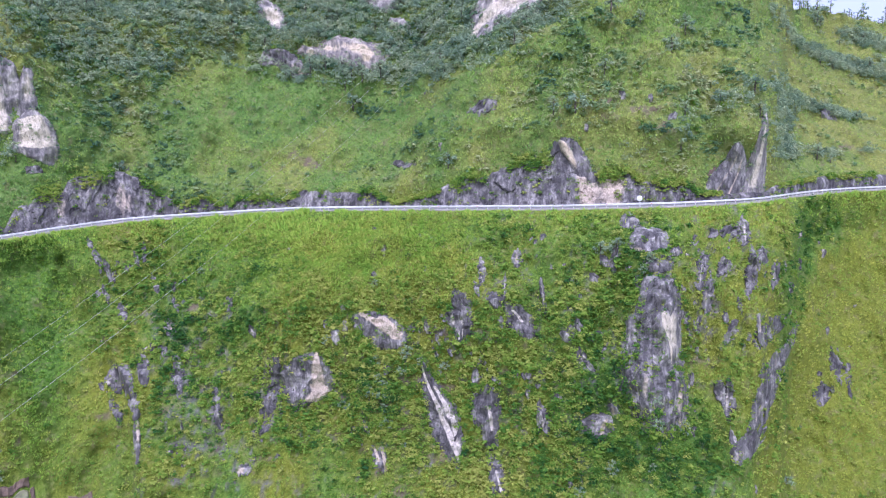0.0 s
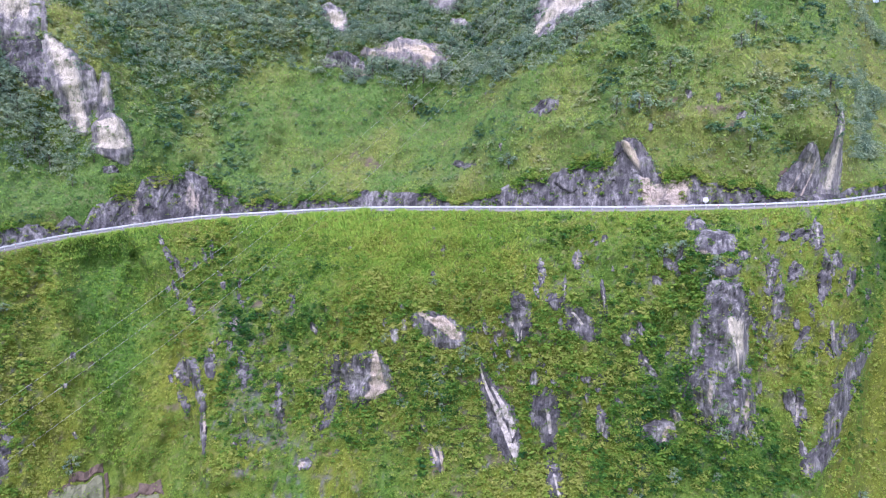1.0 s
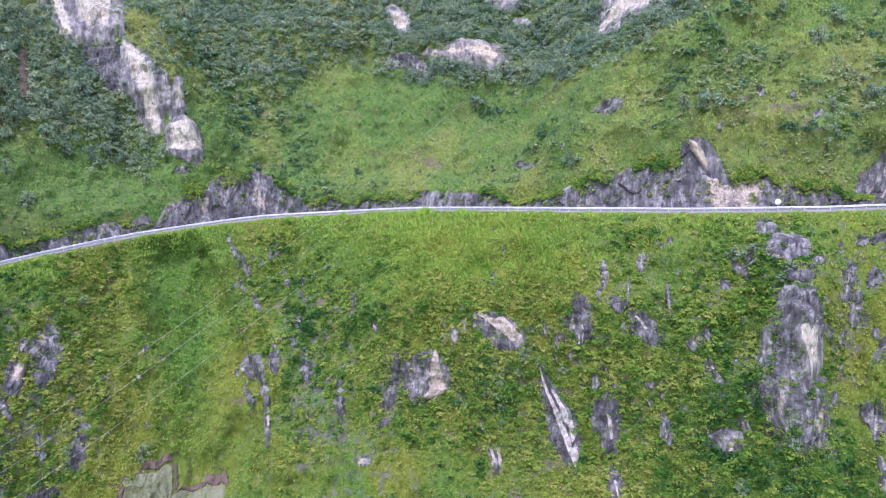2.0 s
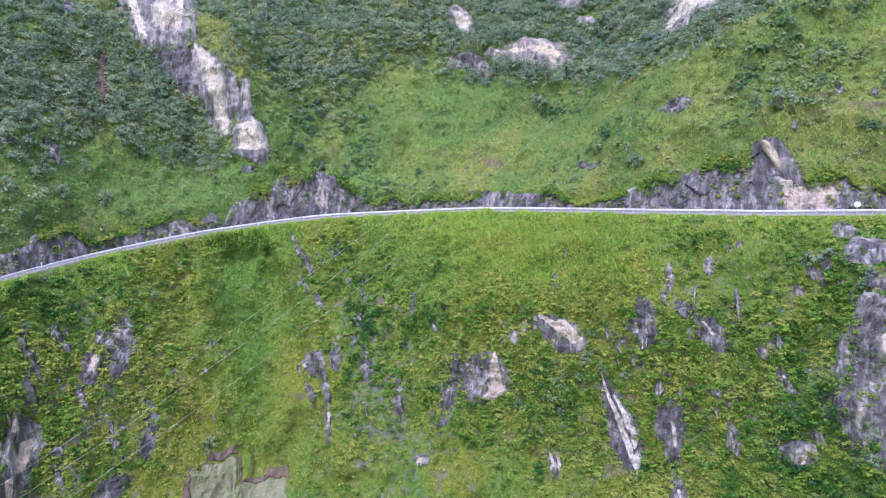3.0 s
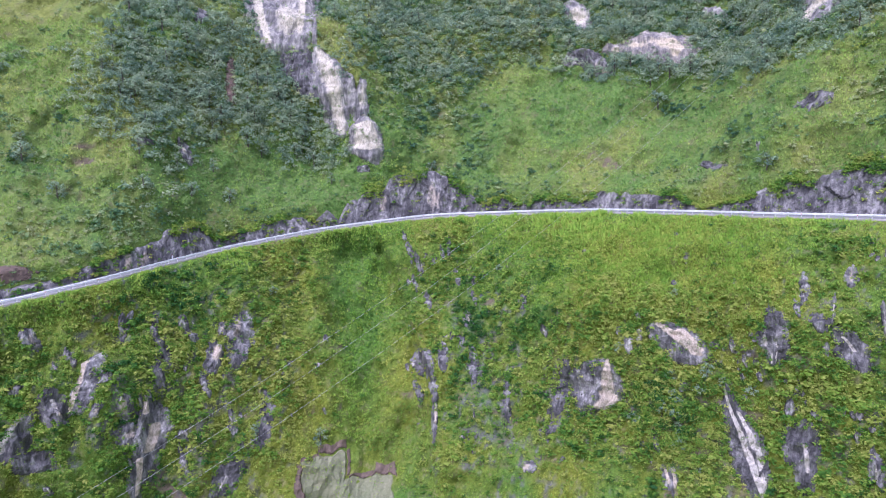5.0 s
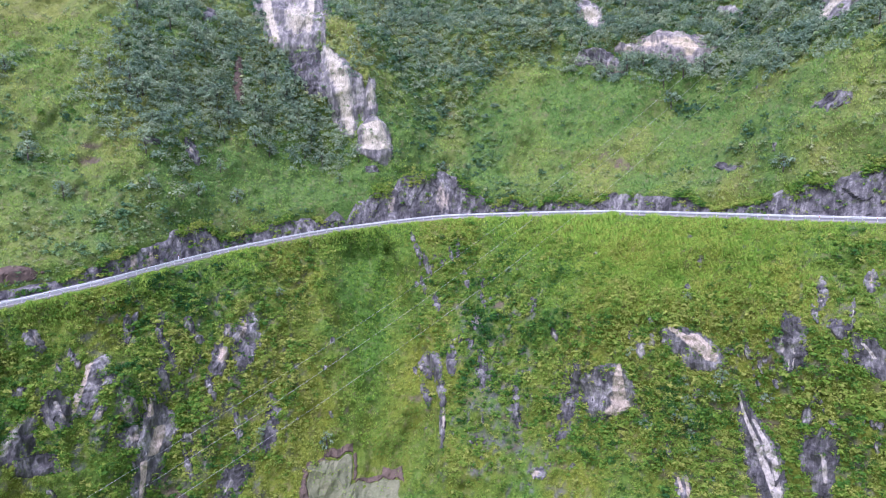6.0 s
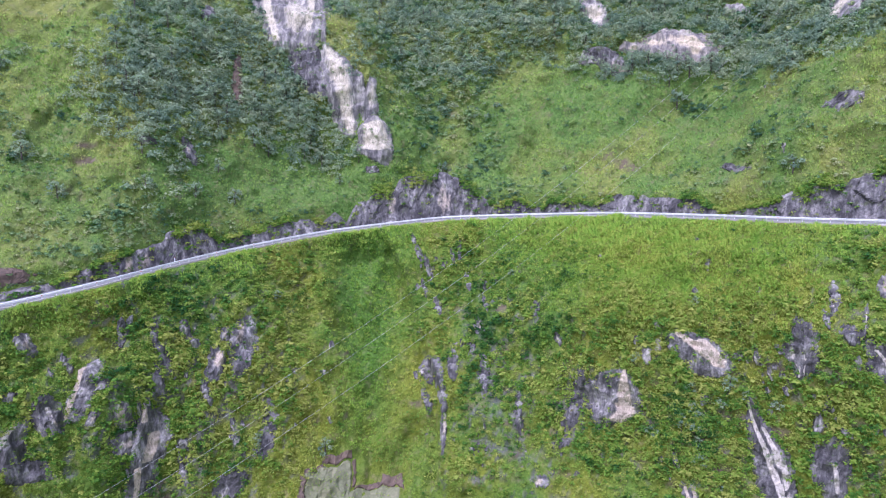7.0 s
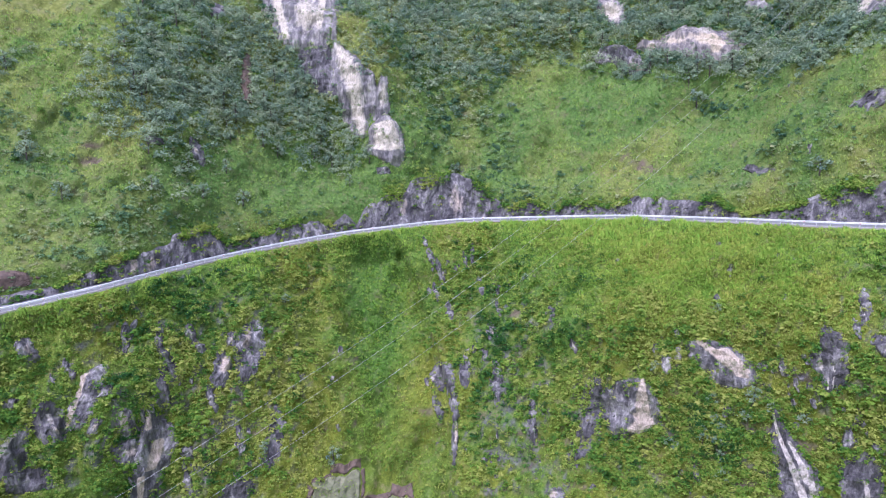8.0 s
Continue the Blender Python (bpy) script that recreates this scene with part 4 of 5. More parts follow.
slab("weathered grey rock face on the upper slope", 14.3, 10.6, 1.0, ((-1.00, 0.3, 0.7), (1.00, -0.3, 0.5)), 1.2, ROCK, (), 73, rough=0.4)
slab("weathered grey rock face on the upper slope", 18.1, 6.0, 0.9, ((-1.00, 0.0, 1.0), (1.00, -0.0, 0.8)), 1.2, ROCK, (), 74, rough=0.4)
# the nose at the bend and the cream scar over the cutting
slab("whitish limestone edge beside the road bend", 24.4, -0.6, 8.6, ((-1.00, -1.1, 2.9), (-0.59, -0.9, 2.3), (-0.19, -0.3, 1.7), (0.19, 0.3, 0.9), (0.58, 0.8, 0.6), (1.00, 0.7, 0.6)), 2.6, CLIFF, ((0.3, 0.6, 0.1, -0.7, 0.3, 0.7),), 70, wob=0.12, rough=0.3)
slab("sloping grey limestone nose beside the road", 22.3, -3.8, 5.1, ((-1.00, -0.9, 3.6), (-0.15, 0.2, 3.2), (0.43, 1.2, 2.0), (1.00, 1.6, 1.0)), 4.0, ROCK, ((0.1, 0.5, -0.4, -0.9, 0.06, 0.6), (0.6, 0.4, 0.3, -0.9, 0.06, 0.7)), 71, wob=0.14, rough=0.35)
slab("dark brown-grey slip face above the road cutting", 10.5, -2.7, 4.9, ((-1.00, 0.2, 4.6), (-0.29, 0.2, 4.2), (0.33, -0.3, 3.6), (1.00, -1.1, 2.6)), 2.6, ROCK_DARK, (), 78, wob=0.35, rough=0.3)
slab("cream fresh scar above the road cutting", 10.3, -0.9, 2.9, ((-1.00, 1.5, 0.7), (-0.31, 0.6, 0.9), (0.38, -0.7, 1.2), (1.00, -1.9, 0.7)), 5.0, SCAR, ((0, 0.2, 0.7, 0.8, 1.8),), 72, wob=0.16, rough=0.25)
# blades of rock along the rim of the gully
for i, (a, z, w, h) in enumerate([(-27.3, -18.6, 0.6, 1.6), (-26.9, -21.8, 0.8, 1.9), (-26.2, -24.6, 0.7, 2.2), (-26.5, -28.0, 0.6, 1.8), (-25.4, -31.2, 0.9, 1.6), (-24.2, -22.4, 0.5, 1.5), (-23.0, -26.8, 0.6, 2.0), (-21.6, -30.4, 0.5, 1.7)]):
    rock_face("grey limestone blade on the rim of the grassy gully", a, z, w, h, -0.25, 0.9, ROCK, (), 140 + i, wob=0.5)
# outcrops in the yellow grass at the bend
for i, (a, z, w, h, ln) in enumerate([(30.9, -44.6, 1.2, 4.4, -0.5), (29.8, -47.7, 1.6, 1.9, 0), (23.2, -29.2, 0.8, 2.4, 0.4), (26.0, -29.4, 2.4, 1.6, 0), (25.0, -19.9, 1.1, 3.0, 0), (22.8, -14.0, 1.5, 1.7, 0), (20.9, -18.5, 0.9, 1.6, 0), (22.4, -20.5, 1.2, 2.0, 0)]):
    rock_face("grey limestone outcrop in yellow-green grass", a, z, w, h, ln, 0.8, ROCK_DARK, (), 41 + i)


# broken ribs of rock that show between the shrubs of the cliffs
for i in range(70):
    a, z = ((rng.uniform(0, 15), rng.uniform(-50, -17)), (rng.uniform(-57, -43), rng.uniform(-54, -26)), (rng.uniform(19.5, 26.5), rng.uniform(-46, -13)), (rng.uniform(-27, -15), rng.uniform(-50, -18)))[i % 7 % 4]
    rock_face("narrow grey limestone rib half hidden by shrubs", a, z, rng.uniform(0.35, 1.1), rng.uniform(0.9, 3.2), rng.uniform(-0.4, 0.1), 0.9, ROCK_DARK if i % 3 else ROCK, ((rng.uniform(-0.5, 0.5), 0, 0.25, 0.5, rng.uniform(0, 0.9)),), 100 + i, wob=0.55)


# small blades of limestone that break through the turf
def blade_mesh(seed):
    bm = bmesh.new()
    bmesh.ops.create_icosphere(bm, subdivisions=2, radius=1.0)
    me = bm_mesh("limestone_rock", bm, ROCK_DARK)
    v = np.empty(len(me.vertices) * 3)
    me.vertices.foreach_get("co", v)
    v = v.reshape(-1, 3)
    v = v * (1 + 0.45 * cells(v * np.array([1, 1, 0.6]), 0.7, seed) + 0.2 * fbm(v + seed, 2))[:, None] * np.array([0.7, 0.45, 1.0])
    me.vertices.foreach_set("co", v.ravel())
    me.attributes.new("pale", "FLOAT", "POINT").data.foreach_set("value", np.clip(fbm(v * 2 + seed, 2) + 0.2, 0, 1))
    me.update()
    return me


BLADES = [blade_mesh(s) for s in range(6)]
BLADE_SPOTS = [(-24, -29, 3.0, 12, 0, 1), (4, -30, 9, 10, 0, 0.8), (23, -22, 2.6, 9, 0, 1.2), (-44, -44, 6, 9, 0, 0.8), (14, -30, 4, 12, 0, 0.6), (-15, -48, 5, 6, 0, 0.5), (30, -42, 2.5, 10, 0, 0.5), (8, 10, 7, 8, 0, 0.08), (-24, 16, 4, 8, 0, 0.08)]
ba, bz = rng.uniform(-58, 33, 4000), rng.uniform(-54, 22, 4000)
bd = bz - at_az(ba, 1)
clumped = fbm(np.stack([ba * 0.55, bz * 0.16, ba * 0], 1), 2)
chosen = (rng.random(4000) < 1.6 * spots(ba, bz, BLADE_SPOTS) * np.clip(clumped * 2.5, 0, 1)) & ((bd < -3) | (bd > 9))
ba, bd = ba[chosen][:280], bd[chosen][:280]
for i, q in enumerate(land(ba, bd)):
    ob = tagged(new("limestone_rock", BLADES[i % 6]), "small grey limestone rock breaking through the grass", "rock", "scattered rocks")
    k = rng.uniform(0.3, 0.95)
    q = q + np.array([0, 0, -0.45 * k])
    ob.matrix_basis = Matrix.Translation(q) @ pose(0, 0, 0, rng.uniform(-25, 5), rng.uniform(-18, 18), -ba[i] + rng.uniform(-40, 40)) @ Matrix.Diagonal((k, k, k * rng.uniform(0.7, 1.5), 1))


rock_face("brown earth slip between rock walls", -30.3, -12.6, 0.9, 2.6, 0, 0.9, EARTH, (), 75, "earth_slip", "earth slips", 0.25)
rock_face("reddish brown earth bank behind the road", -56.3, -19.6, 4.5, 1.5, 0, 0.9, EARTH, (), 76, "earth_slip", "earth slips", 0.3)
rock_face("brown earth slip in the road cutting", 21.4, -5.4, 1.4, 2.6, 0, 0.8, EARTH, (), 77, "earth_slip", "earth slips", 0.3)


# height of the blasted rock wall behind the road: azimuth, metres
CUT_LINE = np.array([(-62, 1.6), (-56, 1.7), (-53.2, 1.6), (-51.4, 2.8), (-49.5, 4.0), (-47.5, 4.8), (-45.5, 5.8), (-44.2, 6.8), (-42.9, 5.6), (-42.3, 2.0), (-41.4, 3.1), (-39.2, 3.0), (-37.9, 4.3), (-36.2, 4.2), (-34.5, 2.2), (-33.5, 4.2), (-32.6, 1.5), (-31.7, 6.4), (-30.2, 8.2), (-28.9, 8.2), (-28.4, 11), (-25.2, 11.2), (-23.4, 8.6), (-22, 5.2), (-20.6, 2.8), (-19.2, 4.0), (-17.2, 1.8), (-16.5, 3.6), (-14.3, 3.9), (-13.4, 2.2), (-11.5, 4.6), (-9.4, 4.4), (-7.7, 3.6), (-6.1, 4.4), (-5.1, 2.4), (-3.8, 1.4), (-1.8, 2.7), (0.7, 5.0), (4.0, 7.8), (7.7, 9.8), (9.4, 10.6), (11.2, 9.6), (12.7, 6.2), (14.9, 7.2), (15.8, 5.2), (19.4, 4.4), (20.6, 2.2), (24.8, 2.0), (26.7, 3.2), (30.3, 3.8), (36, 2.4)])


def cut_height(az):
    h = np.interp(az, CUT_LINE[:, 0], CUT_LINE[:, 1])
    return np.maximum(0.5, h * (0.95 + 0.15 * fbm(np.stack([az * 0.9, az * 0, az * 0 + 8], 1), 2)))


def rock_cutting(label, az0, az1, stone, pale=()):
    """A stretch of the blasted rock wall behind the road."""
    n = max(12, int(math.radians(az1 - az0) * 145 / 0.33))
    az = np.linspace(az0, az1, n)
    top = cut_height(az)
    m = max(8, int(top.max() / 0.33))
    rows = []
    for k in range(m + 1):
        t = k / m
        p = along(az, ROAD_W - 0.1 + 0.22 * t * top, 0.0)
        p[:, 2] += -0.3 + t * (top + 0.3)
        warp = p + 0.8 * fbm(p / 3, 2)[:, None]
        h = np.minimum(1.9, 0.34 * cells(warp * np.array([1, 1, 0.65]), 3.2, 61) + 0.13 * cells(warp * np.array([1, 1, 0.8]), 1.2, 64) + 0.22 * fbm(p / 2.2 + 8, 3, True) + 0.85 + 0.6 * fbm(p / 7 + 5, 2) - 1.6 * t ** 6)
        a = np.radians(az)
        p[:, 0] -= np.sin(a) * h
        p[:, 1] -= np.cos(a) * h
        rows.append(p)
    v = np.concatenate(rows)
    uu, vv = np.meshgrid(np.linspace(0, 1, n), np.linspace(0, 1, m + 1))
    light = marked(uu.ravel(), vv.ravel(), pale).reshape(uu.shape)
    o = v[n // 2].copy()
    ob = tagged(new("rock_cutting"), label, "rock cutting", "rock cuttings")
    ob.location = o
    v = (v - o).reshape(m + 1, n, 3)
    cuts = [0]
    while cuts[-1] < n - 1:                                         # slabs between the upright cracks
        c = cuts[-1] + int(rng.integers(9, 19))
        cuts.append(n - 1 if c > n - 8 else c)
    for c0, c1 in zip(cuts, cuts[1:]):
        part("rock_slab", mesh_from("rock_slab", v[:, c0:c1 + 1].reshape(-1, 3), grid_faces(m + 1, c1 - c0 + 1), stone, False, (("pale", light[:, c0:c1 + 1].ravel()),)), ob)


rock_cutting("low dark rock cutting with earth behind the road", -61, -52.5, ROCK_DARK)
rock_cutting("grey streaked rock cutting behind the road", -52.5, -45.2, ROCK, ((0.55, 0.5, 0.03, 0.4, 0.8), (0.7, 0.4, 0.04, 0.3, 0.6)))
rock_cutting("low grey rock cutting behind the road", -45.2, -34.8, ROCK)
rock_cutting("dark grey rock wall beside an earth slip", -34.8, -30.4, ROCK)
rock_cutting("high jagged grey rock wall behind the road", -30.4, -21.2, ROCK, ((0.15, 0.6, 0.05, 0.3, 0.5), (0.6, 0.4, 0.06, 0.3, 0.6)))
rock_cutting("low dark blocky rock cutting behind the road", -21.2, -16.4, ROCK_DARK)
rock_cutting("low grey blocky rock cutting behind the road", -16.4, -8.4, ROCK)
rock_cutting("low overgrown grey rock cutting behind the road", -8.4, -2.0, ROCK_DARK)
rock_cutting("fractured blue-grey rock cutting behind the road", -2.0, 9.7, ROCK)
rock_cutting("tan and grey rock cutting behind the road", 9.7, 16.3, ROCK, ((0.3, 0.45, 0.1, 0.4, 0.9), (0.62, 0.5, 0.12, 0.5, 1.0)))
rock_cutting("dark slanting rock cutting behind the road", 16.3, 25.4, ROCK_DARK)
rock_cutting("low pale rock cutting beyond the bend", 25.4, 36, ROCK)


# ------------------------------------------------------------------ plants
def sample(count, lo, hi, a0=-60.5, a1=35.0):
    """Random places on the slope between lo and hi metres over the road."""
    az, dz = rng.uniform(a0, a1, count), rng.uniform(lo, hi, count)
    p = land(az, dz)
    p[:, 2] -= 0.93 * np.clip(dz - crest(az), 0, None)
    return az, dz, p


def off_rock(az, z, margin=0.9):
    """True where no bare rock face stands."""
    ok = np.ones(len(az), bool)
    for a0, z0, hh, spine, rho, grown in FACES:
        v = (z - z0) / hh
        x = (np.radians(az - a0) * rho - np.interp(v, spine[:, 0], spine[:, 1])) / np.interp(v, spine[:, 0], spine[:, 2])
        ok &= (np.abs(x) ** 2.6 + np.abs(v) ** 5) > (margin * grown * rng.uniform(0.72, 1.12, len(az))) ** 2.6
    dz = z - at_az(az, 1)
    return ok & ~((dz > -0.4) & (dz < 0.95 * cut_height(az)))


def strew(name, templates, p, size, up, tone, material, corners, facing=None):
    """Many plants joined into one mesh: templates (kinds, points, 3) turned at random and set on p."""
    n, (kinds, k, _) = len(p), templates.shape
    t = templates[rng.integers(0, kinds, n)]
    a = rng.uniform(0, 2 * np.pi, n)
    c, s = np.cos(a)[:, None], np.sin(a)[:, None]
    x, y = t[:, :, 0] * c - t[:, :, 1] * s, t[:, :, 0] * s + t[:, :, 1] * c
    v = np.stack([x, y, t[:, :, 2]], -1) * size[:, None, None]
    v[:, :, :2] += up[:, None, :2] * v[:, :, 2:3]
    v += p[:, None]
    tone = np.repeat(tone, k)
    if facing is None:
        return mesh_from(name, v.reshape(-1, 3), np.arange(n * k).reshape(-1, corners), material, False, (("tone", tone),))
    # blades take the light of the turf that they make up together
    tri = v.reshape(-1, 3, 3)
    want = np.repeat(facing, k // 3, axis=0) + rng.normal(0, 0.24, (len(tri), 3))
    want /= np.linalg.norm(want, axis=1)[:, None]
    away = (np.cross(tri[:, 1] - tri[:, 0], tri[:, 2] - tri[:, 0]) * want).sum(1) < 0
    tri[away] = tri[away][:, ::-1]
    me = mesh_from(name, tri.reshape(-1, 3), np.arange(n * k).reshape(-1, 3), material, True, (("tone", tone),))
    me.normals_split_custom_set_from_vertices(np.repeat(want, 3, axis=0).tolist())
    return me


def leaf_ball(leaves, leaf, flat=0.8, seed=0, low=-0.1, inner=0.5, corners=4):
    """A clump of pointed leaves round a middle, one metre in radius."""
    g = np.random.default_rng(seed)
    d = g.normal(size=(leaves, 3))
    d /= np.linalg.norm(d, axis=1)[:, None]
    d[:, 2] = np.where(d[:, 2] < low, -d[:, 2], d[:, 2])
    lump = 0.75 + 0.35 * np.sin(3 * np.arctan2(d[:, 1], d[:, 0]) + seed) * np.cos(2.3 * d[:, 2] + seed)
    c = d * (g.uniform(inner, 1, leaves) * lump)[:, None] * np.array([1, 1, flat])
    nrm = d + g.normal(size=(leaves, 3)) * 0.55 + np.array([0, 0, 0.55])
    nrm /= np.linalg.norm(nrm, axis=1)[:, None]
    u = np.cross(nrm, g.normal(size=(leaves, 3)))
    u /= np.linalg.norm(u, axis=1)[:, None]
    w = np.cross(nrm, u)
    ln = leaf * g.uniform(0.7, 1.35, leaves)[:, None]
    if corners == 3:
        return np.stack([c - u * ln - w * ln * 0.4, c + u * ln - w * ln * 0.4, c + w * ln * 0.75], 1).reshape(-1, 3)
    return np.stack([c - u * ln, c - w * ln * 0.5, c + u * ln, c + w * ln * 0.5], 1).reshape(-1, 3)


def tuft(blades, seed):
    """A tuft of grass, about a metre tall, of bent pointed blades."""
    g = np.random.default_rng(seed)
    a = g.uniform(0, 2 * np.pi, blades)
    base = np.stack([np.cos(a), np.sin(a), a * 0], 1) * g.uniform(0, 0.35, blades)[:, None]
    side = np.stack([-np.sin(a + 0.6), np.cos(a + 0.6), a * 0], 1) * 0.10
    tip = base + np.stack([np.cos(a), np.sin(a), a * 0], 1) * g.uniform(0.15, 0.6, blades)[:, None] + np.array([0, 0, 1]) * g.uniform(0.55, 1.0, blades)[:, None]
    return np.stack([base - side, base + side, tip], 1).reshape(-1, 3)


def turf_way(az, up=0.75):
    """The way that open turf faces on this steep slope."""
    a = np.radians(az)
    return np.stack([-np.sin(a) * 0.75, -np.cos(a) * 0.75, 0 * a + up], 1)


def outward(az, amount):
    a = np.radians(az)
    return np.stack([-np.sin(a) * amount, -np.cos(a) * amount, 0 * a], 1)


# shrubs that cover the slope
PUFFS = np.stack([leaf_ball(24, 0.15 + 0.018 * i, 0.85, 100 + i, -0.1, 0.5, 3) for i in range(9)])
az, dz, p = sample(84000, -57, 62)
s, l, e, r = fields(p, az, p[:, 2])
near = np.where(dz < 0, 1.0, 0.85)
keep = (rng.random(len(az)) < near * np.clip(s * 1.1 - 0.02, 0.13, 0.95) * (1 - 0.8 * e)) & off_rock(az, p[:, 2], 0.8) & ((dz < -0.8) | (dz > 0.5)) & (np.abs(az + 33) + np.abs(p[:, 2] + 61) * 0.6 > 6)
az, dz, p, s, l = az[keep], dz[keep], p[keep], s[keep], l[keep]
kin = 0.30 * cells(p, 3.4, 5) + 0.16 * cells(p, 1.6, 6)                # neighbours are often of one kind
size = rng.uniform(0.3, 0.95, len(az)) * (0.75 + 0.45 * s) * np.where(dz > 20, 1.2, 1.0) * (1 + 0.35 * cells(p, 2.6, 8))
tone = np.clip(0.60 - 0.20 * (s - 0.5) + 0.5 * (0.5 - l) + 1.2 * kin + 0.3 * fbm(p / 9 + 33, 2) + rng.normal(0, 0.10, len(az)), 0, 1)
# shrubs above the road take the leaf colour with haze in it
for name, some, leaf, text in (("shrub_cover", dz < 0, SHRUB, "dense mixed green shrubs and creepers covering the slope"), ("hill_shrubs", dz >= 0, HAZY_SHRUB, "mixed green shrubs on the hill above the road")):
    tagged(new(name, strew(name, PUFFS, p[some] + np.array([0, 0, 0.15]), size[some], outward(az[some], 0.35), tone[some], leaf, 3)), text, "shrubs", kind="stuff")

# creepers that hang over the edges of the bare rock and root in its cracks
az, p = (np.concatenate(x) for x in zip(*CREEPERS))
tone = np.clip(0.5 + 0.28 * cells(p, 2.2, 15) + rng.normal(0, 0.14, len(az)), 0, 1)
low = p[:, 2] < at_az(az, 1)
# creepers above the road carry the same haze tint
for name, some, leaf, text in (("rock_creepers", low, SHRUB, "green creepers hanging over bare limestone"), ("cliff_creepers", ~low, HAZY_SHRUB, "hazy green creepers on the pale cliffs")):
    tagged(new(name, strew(name, PUFFS, p[some], rng.uniform(0.22, 0.62, some.sum()), outward(az[some], 0.3), tone[some], leaf, 3)), text, "creepers", kind="stuff")

# taller bushes that stand out of the thickets
BUSHY = np.stack([leaf_ball(48, 0.105 + 0.010 * i, 0.95, 400 + i, -0.35, 0.35, 3) for i in range(8)])
az, dz, p = sample(30000, -57, 50)
s, l, e, r = fields(p, az, p[:, 2])
keep = (rng.random(len(az)) < np.where(dz < 0, 0.42, 0.13) * np.clip(s * 1.5 - 0.35, 0.03, 1)) & off_rock(az, p[:, 2], 0.95) & ((dz < -2.5) | (dz > 6)) & (np.abs(az + 33) + np.abs(p[:, 2] + 61) * 0.6 > 6)
az, dz, p, s, l = az[keep], dz[keep], p[keep], s[keep], l[keep]
tone = np.clip(0.52 + 0.36 * cells(p, 4.0, 35) + 0.2 * (0.5 - l) + rng.normal(0, 0.14, len(az)), 0, 1)
tagged(new("bush_cover", strew("bush_cover", BUSHY, p + np.array([0, 0, 0.45]), rng.uniform(0.55, 1.5, len(az)), outward(az, 0.45), tone, SHRUB, 3)), "taller leafy bushes standing in the thickets", "bushes", kind="stuff")

# plants that hang over the top of the rock cutting and root on its ledges
az = rng.uniform(-61, 35, 5600)
k = np.where(rng.random(len(az)) < 0.88, rng.normal(1.0, 0.11, len(az)), rng.uniform(0.15, 0.95, len(az)))
thin = fbm(np.stack([az * 0.8, k, az * 0 + 5], 1), 2)
grows = (k > 0.1) & (thin > -0.25) & ~((az > 8.8) & (az < 12.2) & (k > 0.6))      # the fresh slip is bare
az, k = az[grows], k[grows]
top = cut_height(az)
p = along(az, ROAD_W - 1.15 + 0.22 * k * top + 4.5 * np.clip(k - 0.95, 0, 1), 0)
p[:, 2] += k * top - 0.2
tone = np.clip(0.6 + 0.3 * cells(p, 3.0, 25) + rng.normal(0, 0.12, len(az)), 0, 1)
tagged(new("hanging_plants", strew("hanging_plants", PUFFS, p, rng.uniform(0.35, 0.9, len(az)), outward(az, 0.2), tone, SHRUB, 3)), "green and yellowish plants hanging over the rock cutting", "plants", kind="stuff")

# grass
TUFTS = np.stack([tuft(7, 200 + i) for i in range(8)])
az, dz, p = sample(165000, -57, 52)
s, l, e, r = fields(p, az, p[:, 2])
tall = np.exp(-0.5 * (((az + 9.5) / 7.5) ** 2 + ((dz + 6.5) / 5.5) ** 2)) + 0.75 * bump(az, p[:, 2], -31.3, -42, 1.7, 24, 0.08)
keep = (rng.random(len(az)) < np.clip(0.75 - 0.75 * s + 0.15 * tall, 0.04, 1) * (1 - 0.85 * e) * (1 - 0.7 * r)) & off_rock(az, p[:, 2], 0.85) & ((dz < -0.5) | (dz > 0.5)) & (np.abs(az + 33) + np.abs(p[:, 2] + 61) * 0.6 > 6)
az, dz, p, s, l, tall = az[keep], dz[keep], p[keep], s[keep], l[keep], tall[keep]
size = rng.uniform(0.4, 0.9, len(az)) * (0.8 + 0.25 * tall)
tone = np.clip(0.42 + 0.35 * tall + 0.55 * (0.5 - l) + 0.3 * fbm(p / 6 + 51, 2) + 0.22 * cells(p, 4.5, 9) + rng.normal(0, 0.12, len(az)), 0, 1)
young = rng.random(len(az)) < np.clip(tall * 1.25 - 0.1, 0, 0.95)
old = ~young
# blades above the road are tinted for haze, those below are not
for name, some, blade, text in (("long_grass", old & (dz < 0), GRASS, "long green grass on the open slopes"), ("meadow_grass", old & (dz >= 0), HAZY_MEADOW, "soft green meadow grass above the road")):
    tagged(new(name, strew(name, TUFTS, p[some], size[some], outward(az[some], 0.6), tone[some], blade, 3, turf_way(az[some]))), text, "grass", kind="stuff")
tagged(new("tall_young_grass", strew("tall_young_grass", TUFTS, p[young], size[young], outward(az[young], 0.9), np.clip(tone[young] - 0.2, 0, 1), LIME, 3, turf_way(az[young]))), "tall bright lime green grass below the road", "grass", kind="stuff")
az, dz, p = sample(30000, -17, -0.6, -22, 3)
keep = (rng.random(len(az)) < 1.2 * np.exp(-0.5 * (((az + 8.5) / 6.5) ** 2 + ((dz + 6.5) / 5) ** 2)) * (0.65 + 0.9 * fbm(p / np.array([3, 3, 5]) + 47, 2))) & off_rock(az, p[:, 2], 1.0)
az, p = az[keep], p[keep]
